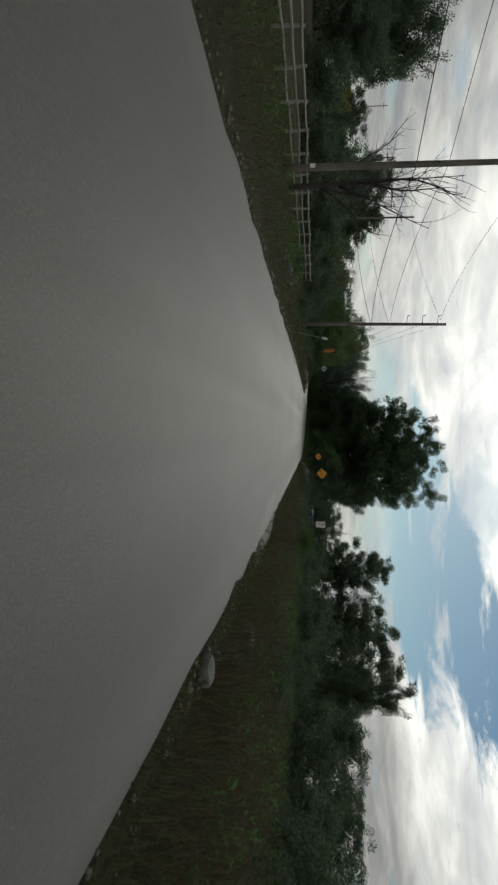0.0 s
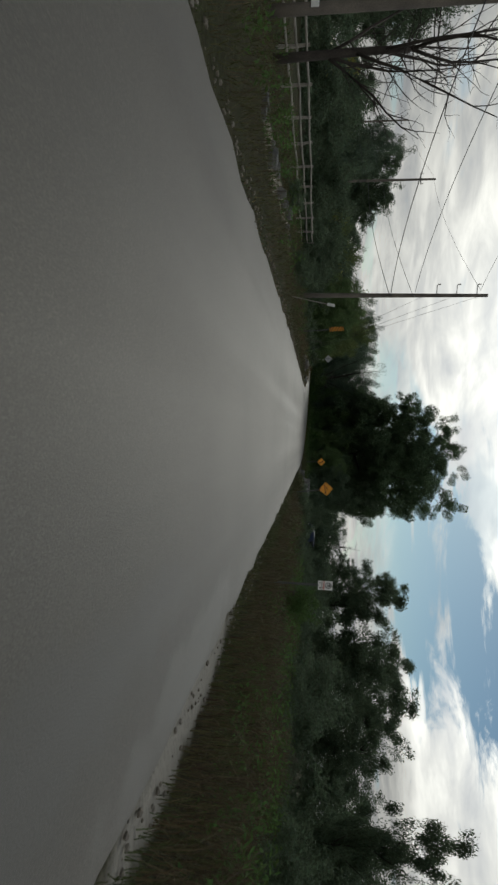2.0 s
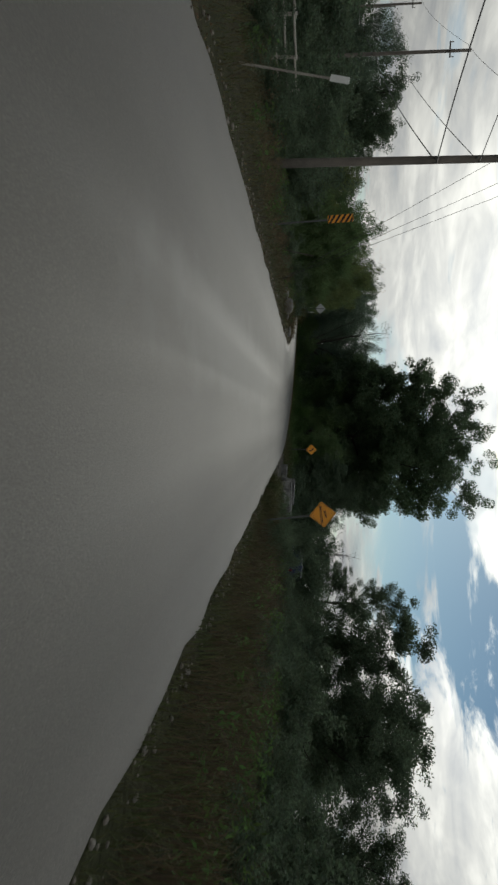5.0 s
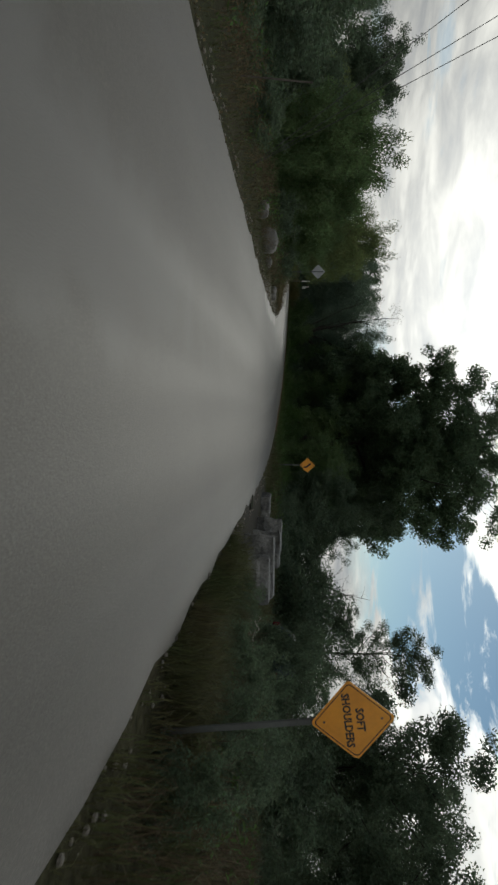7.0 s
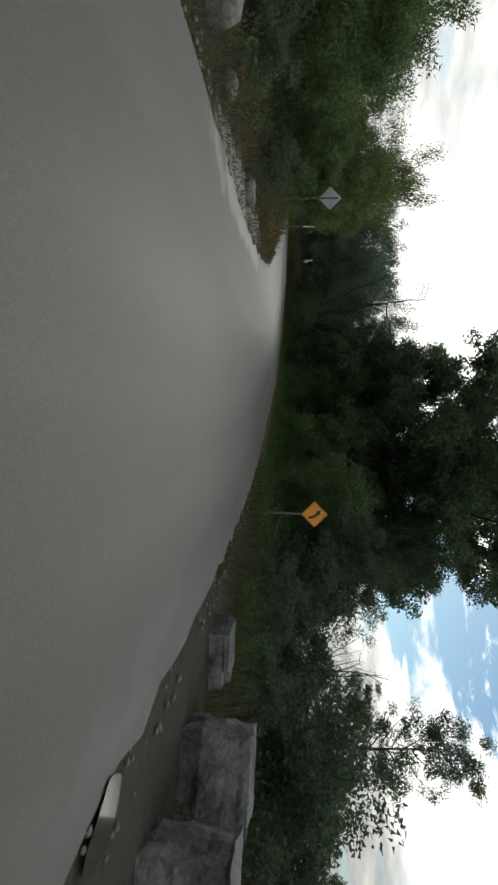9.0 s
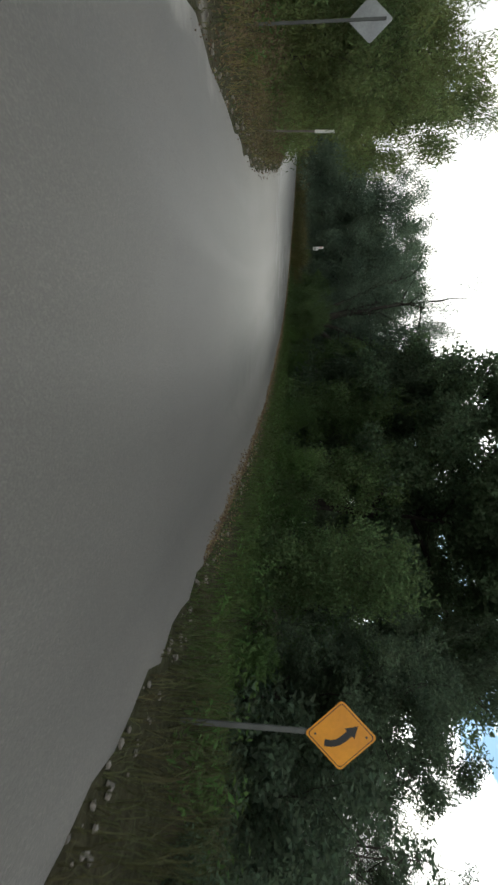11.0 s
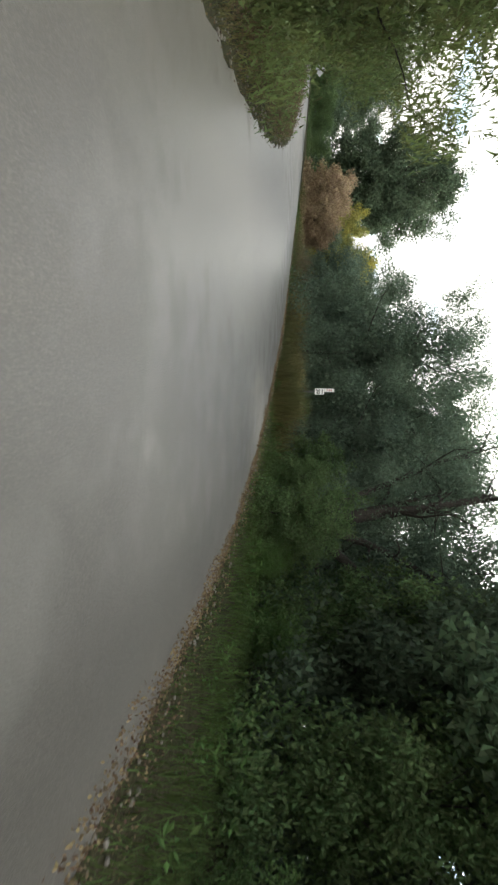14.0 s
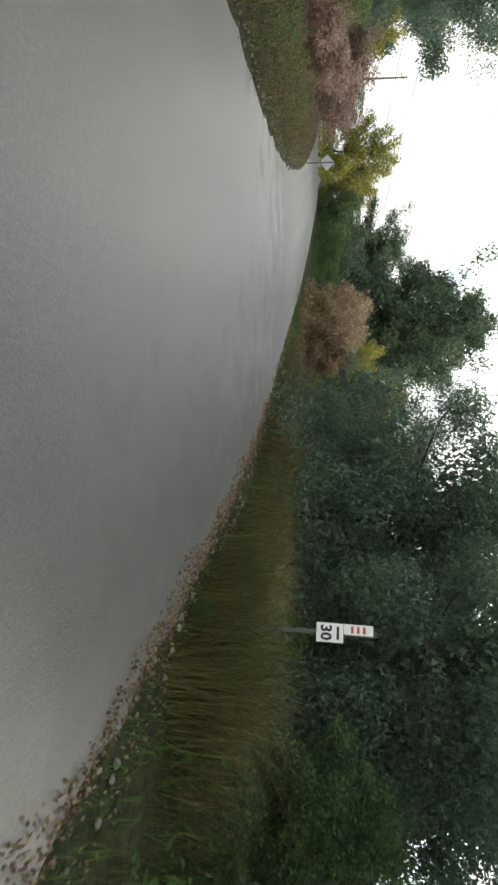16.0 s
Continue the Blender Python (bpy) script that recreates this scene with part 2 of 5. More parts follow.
# ---- mesh helpers ----
class Build:
    """Gathers vertices and faces and links them as one mesh."""

    def __init__(self):
        self.v, self.f, self.n = [], [], 0

    def add(self, verts, faces):
        verts = np.asarray(verts, float)
        self.v.append(verts)
        self.f.extend([[i + self.n for i in f] for f in faces])
        self.n += len(verts)

    def quads(self, verts):
        """verts: rows of four points each."""
        verts = np.asarray(verts, float).reshape(-1, 3)
        k = np.arange(len(verts)).reshape(-1, 4) + self.n
        self.v.append(verts)
        self.f.extend(k.tolist())
        self.n += len(verts)

    def tube(self, points, radii, sides=6, cap=True):
        pts = [Vector(p) for p in points]
        rings, ref = [], Vector((0.31, 0.17, 0.93))
        for i, p in enumerate(pts):
            d = (pts[min(i + 1, len(pts) - 1)] - pts[max(i - 1, 0)]).normalized()
            a = d.cross(ref if abs(d.dot(ref)) < 0.95 else Vector((1, 0, 0))).normalized()
            b = d.cross(a)
            r = radii[i]
            rings.append([p + a * (r * math.cos(2 * math.pi * k / sides)) + b * (r * math.sin(2 * math.pi * k / sides)) for k in range(sides)])
        faces = [[i * sides + k, i * sides + (k + 1) % sides, (i + 1) * sides + (k + 1) % sides, (i + 1) * sides + k]
                 for i in range(len(pts) - 1) for k in range(sides)]
        if cap:
            faces += [list(range(sides))[::-1], [(len(pts) - 1) * sides + k for k in range(sides)]]
        self.add([tuple(v) for ring in rings for v in ring], faces)

    def box(self, x0, x1, y0, y1, z0, z1, m=None):
        v = [Vector((x, y, z)) for x in (x0, x1) for y in (y0, y1) for z in (z0, z1)]
        if m is not None:
            v = [m @ p for p in v]
        self.add([tuple(p) for p in v], [[0, 1, 3, 2], [4, 6, 7, 5], [0, 4, 5, 1], [2, 3, 7, 6], [0, 2, 6, 4], [1, 5, 7, 3]])

    def prism(self, outline, y0, y1):
        """An outline of (x, z) points, from y0 back to y1."""
        n = len(outline)
        v = [(x, y0, z) for x, z in outline] + [(x, y1, z) for x, z in outline]
        self.add(v, [list(range(n)), [n + i for i in range(n)][::-1]] + [[i, n + i, n + (i + 1) % n, (i + 1) % n] for i in range(n)])

    def mesh(self, name, mat, smooth=False):
        me = bpy.data.meshes.new(name)
        me.from_pydata(np.concatenate(self.v).tolist(), [], self.f)
        me.materials.append(mat)
        if smooth:
            me.polygons.foreach_set("use_smooth", [True] * len(me.polygons))
        me.update()
        return me


def part(name, build, mat, parent=None, label="", smooth=False):
    ob = new(name, build.mesh(name, mat, smooth))
    ob.parent = parent
    return tagged(ob, label) if label else ob


def thing(name, label, category, m=None, group=""):
    ob = tagged(new(name), label, category, group)
    if m is not None:
        ob.matrix_basis = m
    return ob


def rounded(build, bevel, cuts=1):
    """A bmesh pass that bevels a finished mesh's edges."""
    me = bpy.data.meshes.new("shape")
    me.from_pydata(np.concatenate(build.v).tolist(), [], build.f)
    bm = bmesh.new()
    bm.from_mesh(me)
    bmesh.ops.recalc_face_normals(bm, faces=bm.faces)
    bmesh.ops.bevel(bm, geom=list(bm.edges), offset=bevel, segments=cuts, affect="EDGES")
    bm.verts.index_update()
    out = Build()
    out.add([tuple(v.co) for v in bm.verts], [[v.index for v in f.verts] for f in bm.faces])
    bm.free()
    bpy.data.meshes.remove(me)
    return out


def lettering(name, text, size, mat, parent, x, y, z, squeeze=1.0):
    """Raised letters facing -y, centred at x, z."""
    cu = bpy.data.curves.new(name, "FONT")
    cu.body, cu.size, cu.align_x, cu.align_y, cu.extrude, cu.resolution_u = text, size, "CENTER", "CENTER", 0.0008, 2
    cu.offset = 0.035 * size
    tmp = new(name, cu)
    me = bpy.data.meshes.new_from_object(tmp.evaluated_get(bpy.context.evaluated_depsgraph_get()))
    bpy.data.objects.remove(tmp)
    me.transform(Matrix.Translation((x, y, z)) @ Matrix.Rotation(radians(90), 4, "X") @ Matrix.Diagonal((squeeze, 1, 1, 1)))
    me.materials.clear()
    me.materials.append(mat)
    ob = new(name, me)
    ob.parent = parent
    return ob


# ---- the road and the lie of the land ----
LEFT = [(-4.3, -30), (-4.4, 5), (-4.6, 20), (-5.0, 35), (-5.1, 50), (-5.1, 61), (-5.5, 68.5), (-7.0, 75.7), (-9.4, 80.8), (-12.1, 85.8), (-16.1, 91.1),
        (-20.6, 95.8), (-26.1, 100.4), (-32.1, 104), (-40.1, 107.8), (-53.1, 112.8), (-75, 119.8)]
RIGHT = [(2.8, -30), (2.8, 5), (2.75, 20), (2.55, 35), (2.3, 50), (2.1, 61), (1.3, 68.5), (-0.2, 75.3), (-2.1, 81.3), (-4.35, 86.4), (-7.75, 92.5),
         (-12.45, 97.7), (-18.65, 102.7), (-25.65, 106.4), (-35.1, 111.3), (-49.1, 117.3), (-72, 125.8)]


def spline(points, per=16):
    p = np.array(points, float)
    p = np.vstack([2 * p[0] - p[1], p, 2 * p[-1] - p[-2]])
    out = []
    for i in range(1, len(p) - 2):
        for u in np.arange(per) / per:
            a, b, c, d = p[i - 1:i + 3]
            out.append(0.5 * (2 * b + (c - a) * u + (2 * a - 5 * b + 4 * c - d) * u ** 2 + (3 * b - a - 3 * c + d) * u ** 3))
    return np.array(out + [p[-2]])


EDGE_L, EDGE_R = spline(LEFT), spline(RIGHT)


def away(xy, line):
    """The distance from each point to a line of points, and how it lies: over 0 to the right of the line's way."""
    a, b = line[:-1], line[1:]
    d = b - a
    best, side = np.full(len(xy), 1e9), np.zeros(len(xy))
    for p, q in zip(a, d):
        t = np.clip(((xy - p) @ q) / (q @ q), 0, 1)
        off = xy - p - t[:, None] * q
        r = np.hypot(off[:, 0], off[:, 1])
        near = r < best
        best[near] = r[near]
        side[near] = (q[1] * off[:, 0] - q[0] * off[:, 1])[near]
    return best, side


def off_road(xy):
    """Metres outside the road: below 0 on the left, above 0 on the right, 0 on it."""
    xy = np.asarray(xy, float).reshape(-1, 2)
    dl, sl = away(xy, EDGE_L)
    dr, sr = away(xy, EDGE_R)
    return np.where(sl < 0, -dl, np.where(sr > 0, dr, 0.0))


def wave(xy, k, seed=0.0):
    x, y = xy[:, 0], xy[:, 1]
    return (np.sin(k * x + 1.3 * seed) * np.cos(0.83 * k * y + seed) + 0.5 * np.sin(2.3 * k * y - 1.7 * k * x + 2 * seed)) / 1.5


def height(xy):
    xy = np.asarray(xy, float).reshape(-1, 2)
    d = off_road(xy)
    a = np.abs(d)
    drop = np.where(d < 0, -0.62 * np.clip((a - 0.4) / 8, 0, 1) ** 1.2, -0.06 * np.clip((a - 0.4) / 5, 0, 1))
    rise = np.where(d < 0, 0.9, 0.5) * np.clip((a - 22) / 60, 0, 1)
    rough = 0.05 * wave(xy, 1.1) + 0.03 * wave(xy, 3.7, 2)
    return -0.065 + drop + rise + rough * np.clip(a / 2, 0, 1)


def ground_z(x, y):
    return float(height([(x, y)])[0])


def grid_sheet(name, xs, ys, mat):
    gx, gy = np.meshgrid(xs, ys)
    xy = np.stack([gx.ravel(), gy.ravel()], 1)
    z = height(xy)
    b = Build()
    w = len(xs)
    b.add(np.column_stack([xy, z]), [[j * w + i, j * w + i + 1, (j + 1) * w + i + 1, (j + 1) * w + i] for j in range(len(ys) - 1) for i in range(w - 1)])
    return tagged(new(name, b.mesh(name, mat, True)), "rough meadow soil under grass and weeds", "ground", kind="structure")


xs = np.concatenate([[-1500, -700, -350, -200, -130], np.arange(-95, 45, 1.3), [55, 80, 130, 220, 400, 800, 1500]])
ys = np.concatenate([[-1500, -600, -250, -120, -60], np.arange(-32, 135, 1.3), [150, 180, 240, 350, 600, 1000, 2000]])
grid_sheet("ground", xs, ys, EARTH)

b = Build()
rows = []
for i, (p, q) in enumerate(zip(EDGE_L, EDGE_R)):
    jl, jr = 0.06 * math.sin(i * 1.7) + 0.05 * math.sin(i * 4.1), 0.06 * math.sin(i * 2.1 + 1) + 0.05 * math.sin(i * 3.7)
    for k in range(9):
        u = k / 8
        c = p + (q - p) * u
        c = c + (p - q) / np.linalg.norm(p - q) * (jl if k == 0 else -jr if k == 8 else 0)
        crown = 0.05 * (1 - (2 * u - 1) ** 2) - (0.012 if k in (0, 8) else 0)
        rows.append((c[0], c[1], 0.0 + crown - 0.03))
b.add(rows, [[i * 9 + k, i * 9 + k + 1, (i + 1) * 9 + k + 1, (i + 1) * 9 + k] for i in range(len(EDGE_L) - 1) for k in range(8)])
road = b.mesh("road", ROAD, True)
# two faint wheel tracks and a pale crown, by the place across the road
lay = road.uv_layers.new(name="across")
for loop in road.loops:
    lay.data[loop.index].uv = ((loop.vertex_index % 9) / 8, (loop.vertex_index // 9) / 20)
n, l = ROAD.node_tree.nodes, ROAD.node_tree.links
uv = n.new("ShaderNodeUVMap")
uv.uv_map = "across"
wob = n.new("ShaderNodeTexNoise")
wob.inputs["Scale"].default_value, wob.inputs["Detail"].default_value = 2.2, 3
l.new(uv.outputs[0], wob.inputs["Vector"])
usep = n.new("ShaderNodeSeparateXYZ")
l.new(uv.outputs[0], usep.inputs[0])
def rmath(op, a, c):
    k = n.new("ShaderNodeMath")
    k.operation = op
    for i, v in enumerate((a, c)):
        if isinstance(v, (int, float)):
            k.inputs[i].default_value = v
        else:
            l.new(v, k.inputs[i])
    return k.outputs[0]
u = rmath("ADD", usep.outputs[0], rmath("MULTIPLY", wob.outputs["Fac"], 0.06))
ramp = n.new("ShaderNodeValToRGB")
stops = ((0.0, 1.14), (0.07, 1.05), (0.16, 0.93), (0.25, 1.02), (0.36, 0.95), (0.53, 1.08), (0.66, 0.93), (0.78, 1.03), (0.89, 0.92), (0.97, 1.05), (1.0, 1.15))
els = ramp.color_ramp.elements
for i, (p, c) in enumerate(stops):
    e = els[i] if i < 2 else els.new(p)
    e.position, e.color = p, (c / 1.3, c / 1.3, c / 1.3, 1)
l.new(u, ramp.inputs[0])
hue = next(k for k in n if k.bl_idname == "ShaderNodeHueSaturation")
old = hue.inputs["Value"].links[0].from_socket
# stone chips, and the open sky's light painted into the colour past the bend's start
geo = n.new("ShaderNodeNewGeometry")
chips = n.new("ShaderNodeTexVoronoi")
chips.inputs["Scale"].default_value = 95
l.new(geo.outputs["Position"], chips.inputs["Vector"])
chip = n.new("ShaderNodeSeparateColor")
l.new(chips.outputs["Color"], chip.inputs[0])
speck = rmath("ADD", rmath("MULTIPLY", rmath("POWER", chip.outputs[0], 3.0), 0.4), 0.9)
gsep = n.new("ShaderNodeSeparateXYZ")
l.new(geo.outputs["Position"], gsep.inputs[0])
# brightens the base colour by up to 1.3 in place of stronger sky light
bend_light = n.new("ShaderNodeMapRange")
bend_light.interpolation_type = "SMOOTHSTEP"
bend_light.inputs["From Min"].default_value, bend_light.inputs["From Max"].default_value = 70, 88
bend_light.inputs["To Min"].default_value, bend_light.inputs["To Max"].default_value = 1.0, 1.3
l.new(rmath("ADD", gsep.outputs[1], rmath("MULTIPLY", wob.outputs["Fac"], 12.0)), bend_light.inputs["Value"])
# long streaks that the wheels leave, in tone and in polish
along = n.new("ShaderNodeMapping")
along.inputs["Scale"].default_value = (7.0, 0.5, 1.0)
l.new(uv.outputs[0], along.inputs["Vector"])
streak = n.new("ShaderNodeTexNoise")
streak.inputs["Scale"].default_value, streak.inputs["Detail"].default_value, streak.inputs["Distortion"].default_value = 1.0, 5, 0.6
l.new(along.outputs[0], streak.inputs["Vector"])
polish = n.new("ShaderNodeMapRange")
polish.inputs["From Min"].default_value, polish.inputs["From Max"].default_value = 0.3, 0.7
polish.inputs["To Min"].default_value, polish.inputs["To Max"].default_value = 0.60, 0.70
l.new(streak.outputs["Fac"], polish.inputs["Value"])
smoother = n.new("ShaderNodeMapRange")
smoother.interpolation_type = "SMOOTHSTEP"
smoother.inputs["From Min"].default_value, smoother.inputs["From Max"].default_value = 62, 80
smoother.inputs["To Min"].default_value, smoother.inputs["To Max"].default_value = 1.0, 0.85
l.new(gsep.outputs[1], smoother.inputs["Value"])
l.new(rmath("MULTIPLY", polish.outputs[0], smoother.outputs[0]), n["Principled BSDF"].inputs["Roughness"])
speck = rmath("MULTIPLY", speck, rmath("ADD", rmath("MULTIPLY", streak.outputs["Fac"], 0.12), 0.94))
tone = rmath("MULTIPLY", rmath("MULTIPLY", ramp.outputs[0], 1.3), rmath("MULTIPLY", speck, bend_light.outputs[0]))
l.new(rmath("MULTIPLY", tone, old), hue.inputs["Value"])


def spots(mat, places, polished=0.38):
    """Spreads of grit, mud and plain tone with ragged soft edges: x, y, reach across and along, turn, colour; with no
    colour, road worn smooth.
    """
    n, l = mat.node_tree.nodes, mat.node_tree.links
    geo, base = n.new("ShaderNodeNewGeometry"), n["Principled BSDF"].inputs["Base Color"]
    rough = n["Principled BSDF"].inputs["Roughness"]
    rag = n.new("ShaderNodeTexNoise")
    rag.inputs["Scale"].default_value, rag.inputs["Detail"].default_value = 1.3, 6
    l.new(geo.outputs["Position"], rag.inputs["Vector"])
    for x, y, rx, ry, turn, color in places:
        mp = n.new("ShaderNodeMapping")
        mp.vector_type = "TEXTURE"
        mp.inputs["Location"].default_value = (x, y, 0)
        mp.inputs["Rotation"].default_value = (0, 0, radians(turn))
        mp.inputs["Scale"].default_value = (rx, ry, 1e3)
        l.new(geo.outputs["Position"], mp.inputs["Vector"])
        ln = n.new("ShaderNodeVectorMath")
        ln.operation = "LENGTH"
        l.new(mp.outputs[0], ln.inputs[0])
        ad = n.new("ShaderNodeMath")
        ad.operation = "MULTIPLY_ADD"
        l.new(rag.outputs["Fac"], ad.inputs[0])
        ad.inputs[1].default_value = 1.5
        l.new(ln.outputs["Value"], ad.inputs[2])
        mr = n.new("ShaderNodeMapRange")
        mr.interpolation_type = "SMOOTHSTEP"
        mr.inputs["From Min"].default_value, mr.inputs["From Max"].default_value = 1.85, 1.25
        l.new(ad.outputs[0], mr.inputs["Value"])
        mx = n.new("ShaderNodeMix")
        l.new(mr.outputs[0], mx.inputs["Factor"])
        if not color:
            mx.inputs["A"].default_value, mx.inputs["B"].default_value = rough.default_value, polished
            if rough.links:
                l.new(rough.links[0].from_socket, mx.inputs["A"])
            l.new(mx.outputs["Result"], rough)
            continue
        mx.data_type = "RGBA"
        l.new(base.links[0].from_socket, mx.inputs["A"])
        mx.inputs["B"].default_value = (*color, 1)
        l.new(mx.outputs["Result"], base)


PALE, DAMP = (0.24, 0.225, 0.195), (0.06, 0.057, 0.05)
spots(ROAD, ((2.35, 56.9, 0.5, 0.9, 20, (0.3, 0.29, 0.26)), (2.35, 17.5, 0.5, 3.2, 3, (0.125, 0.118, 0.103)), (1.5, 12.5, 0.6, 5.0, 4, (0.088, 0.083, 0.073)), (2.4, 57, 1.0, 9, 2, (0.105, 0.099, 0.084)), (1.6, 62, 0.8, 5, 6, DAMP), (-5.2, 66, 0.6, 5, 6, PALE),
              (-4.5, 81, 1.0, 6, 22, (0.135, 0.125, 0.105)), (-1.5, 40, 1.0, 9, 0, (0.106, 0.10, 0.088)), (-17, 95, 4.5, 13, 48, None), (-12, 88.5, 2.4, 6, 40, None)))
# the ground is paler beside the road near y 17.5 and along the ditch
spots(EARTH, ((3.0, 56.5, 1.3, 9, 1, (0.058, 0.054, 0.044)), (3.0, 17.5, 0.5, 4, 3, PALE), (-5.9, 66.5, 0.7, 5, 8, PALE), (-8.7, 28, 1.0, 3.6, 14, (0.27, 0.25, 0.20)), (-9.7, 33.2, 0.9, 3, 14, (0.27, 0.25, 0.20)), (-10.4, 38, 0.9, 3, 10, (0.24, 0.225, 0.18))))
BARE = ((-8.7, 28, 0.75, 3.0), (-9.7, 33.2, 0.65, 2.4), (-10.4, 38, 0.6, 2.4), (4.7, 53.2, 0.9, 0.8), (2.9, 58.6, 1.2, 5.6), (2.6, 17.5, 0.7, 3.4))
tagged(new("road", road), "grey compacted chip-seal country road with worn wheel tracks", "road", kind="structure")



# ---- plants ----
def leaves(build, rng, centres, per, spread, length, width, droop=0.0, curl=0.25, fine=False):
    """Folded leaves scattered round each centre. droop: how far their tips hang; fine: small flat leaves, one facet each."""
    c = np.repeat(np.asarray(centres, float), per, 0)
    n = len(c)
    o = rng.normal(0, 1, (n, 3))
    o *= (rng.random((n, 1)) ** 0.42) / np.linalg.norm(o, axis=1)[:, None]
    p = c + o * np.asarray(spread) * 1.7
    d = rng.normal(0, 1, (n, 3))
    d[:, 2] -= droop * 1.6
    d /= np.linalg.norm(d, axis=1)[:, None]
    s = np.cross(d, rng.normal(0, 1, (n, 3)))
    s /= np.linalg.norm(s, axis=1)[:, None] + 1e-9
    up = np.cross(s, d)
    ln = length * rng.uniform(0.65, 1.3, (n, 1))
    wd = width * rng.uniform(0.7, 1.25, (n, 1))
    if fine:
        v = np.stack([p - s * wd * 0.5, p + s * wd * 0.5, p + d * ln], 1).reshape(-1, 3)
        build.f.extend((np.arange(len(v)).reshape(-1, 3) + build.n).tolist())
        build.v.append(v)
        build.n += len(v)
        return
    a = p
    mid = p + d * ln * 0.45
    l = mid + s * wd * 0.5 + up * wd * curl
    r = mid - s * wd * 0.5 + up * wd * curl
    t = p + d * ln
    v = np.stack([a, l, t, r], 1).reshape(-1, 3)
    k = np.arange(n) * 4 + build.n
    build.v.append(v)
    tri = np.concatenate([np.stack([k, k + 2, k + 1], 1), np.stack([k, k + 3, k + 2], 1)])
    build.f.extend(tri.tolist())
    build.n += len(v)


def limb(build, rng, start, way, length, r0, bend=0.25, lift=0.15, steps=5, sides=5, r1=None):
    """A bent, tapering limb; returns its points."""
    p, d = Vector(start), Vector(way).normalized()
    pts, rad = [p.copy()], [r0]
    end = r0 * 0.25 if r1 is None else r1
    for i in range(steps):
        d = (d + Vector(rng.normal(0, bend, 3)) + Vector((0, 0, lift))).normalized()
        p = p + d * (length / steps)
        pts.append(p.copy())
        rad.append(r0 + (end - r0) * (i + 1) / steps)
    build.tube(pts, rad, sides)
    return pts


def tree_kind(name, label, category, seed, tall, wide, base, limbs, leaf_mat, leaf, per, spread, fill, trunk=0.022, droop=0.2,
              bark=None, lean=0.0, upper=0.5, twigs=5, flat_top=1.0, skirt=0.0, fine=True,
              core=1, reach=0.66):
    """A tree at the origin: a tapered trunk with limbs, and a crown of leaf sprays with gaps. tall, wide: metres; base: where the crown
    begins, as a share of the height; fill: sprays set between the limbs; skirt: how far low sprays reach to the ground;
    core: how many broad sprays fill the shaded inside behind each tip; reach: how far from the
    trunk leaves grow, as a share of the width."""
    rng = np.random.default_rng(seed)
    t = thing(name, label, category)
    wood, crown = Build(), Build()
    top = tall * 0.8
    pts = [Vector((0, 0, -0.3))]
    x = y = 0.0
    for i in range(1, 8):
        x += rng.normal(lean * tall / 12, 0.012 * tall)
        y += rng.normal(0, 0.012 * tall)
        pts.append(Vector((x, y, top * i / 7)))
    r0 = tall * trunk
    wood.tube(pts, [r0 * (1.35 if i == 0 else 1 - 0.13 * i) for i in range(8)], 8)
    tips = []
    for k in range(limbs):
        f = base + (0.97 - base) * (k + rng.uniform(0.1, 0.9)) / limbs
        z = f * top
        i = min(int(z / top * 7), 6)
        s = pts[i].lerp(pts[i + 1], z / top * 7 - i)
        prof = math.sin(math.pi * min(max((f - base * 0.6) / (1.12 - base * 0.6), 0.05), 0.95)) ** upper
        ang = 2.4 * k + rng.uniform(-0.4, 0.4)
        rise = 0.15 + 0.75 * f + rng.uniform(-0.1, 0.15)
        ln = max(wide * 0.5 * prof * rng.uniform(0.7, 1.08), 0.1 * tall)
        lp = limb(wood, rng, s, (math.cos(ang), math.sin(ang), rise), ln, r0 * (0.5 - 0.3 * f), 0.13, 0.05)
        for j in range(twigs):
            u = 0.3 + 0.7 * j / max(twigs - 1, 1)
            q = min(int(u * 5), 4)
            w = lp[q].lerp(lp[q + 1], u * 5 - q)
            sp = limb(wood, rng, w, Vector(rng.normal(0, 1, 3)) + (lp[-1] - lp[0]).normalized() * 0.7 + Vector((0, 0, 0.25)), ln * rng.uniform(0.2, 0.4), r0 * 0.07, 0.22, 0.06, 3, 3)
            tips += [tuple(sp[2]), tuple(sp[3])]
        tips.append(tuple(lp[-1]))
    # clumps of sprays between the limbs, with gaps left between the clumps
    puff = wide * 0.085
    clumps = max(int(fill / 8), 4)
    for i in range(clumps):
        k = (i + 0.5) / clumps
        v = Vector((math.cos(2.4 * i), math.sin(2.4 * i), 0)) * math.sqrt(max(1 - (2 * k - 1) ** 2, 0)) + Vector((0, 0, 2 * k - 1))
        v = v + Vector(rng.normal(0, 0.16, 3))
        rr = rng.uniform(0.55, 1.0)
        cz = base * 0.75 + (1 - base * 0.75) * 0.47
        p = Vector((v.x * rr * wide * 0.45 + x * cz, v.y * rr * wide * 0.45 + y * cz, tall * (cz + v.z * rr * (0.96 - cz) * flat_top)))
        for j in range(8):
            o = Vector(rng.normal(0, 1, 3)).normalized() * (puff * rng.random() ** 0.5)
            q = p + Vector((o.x, o.y, o.z * 0.6))
            if q.z > tall * 0.03:
                tips.append(tuple(q))
    for i in range(int(skirt)):
        a, r = rng.uniform(0, 6.283), wide * 0.5 * rng.uniform(0.3, 0.95)
        tips.append((r * math.cos(a), r * math.sin(a), tall * rng.uniform(0.03, base + 0.1)))
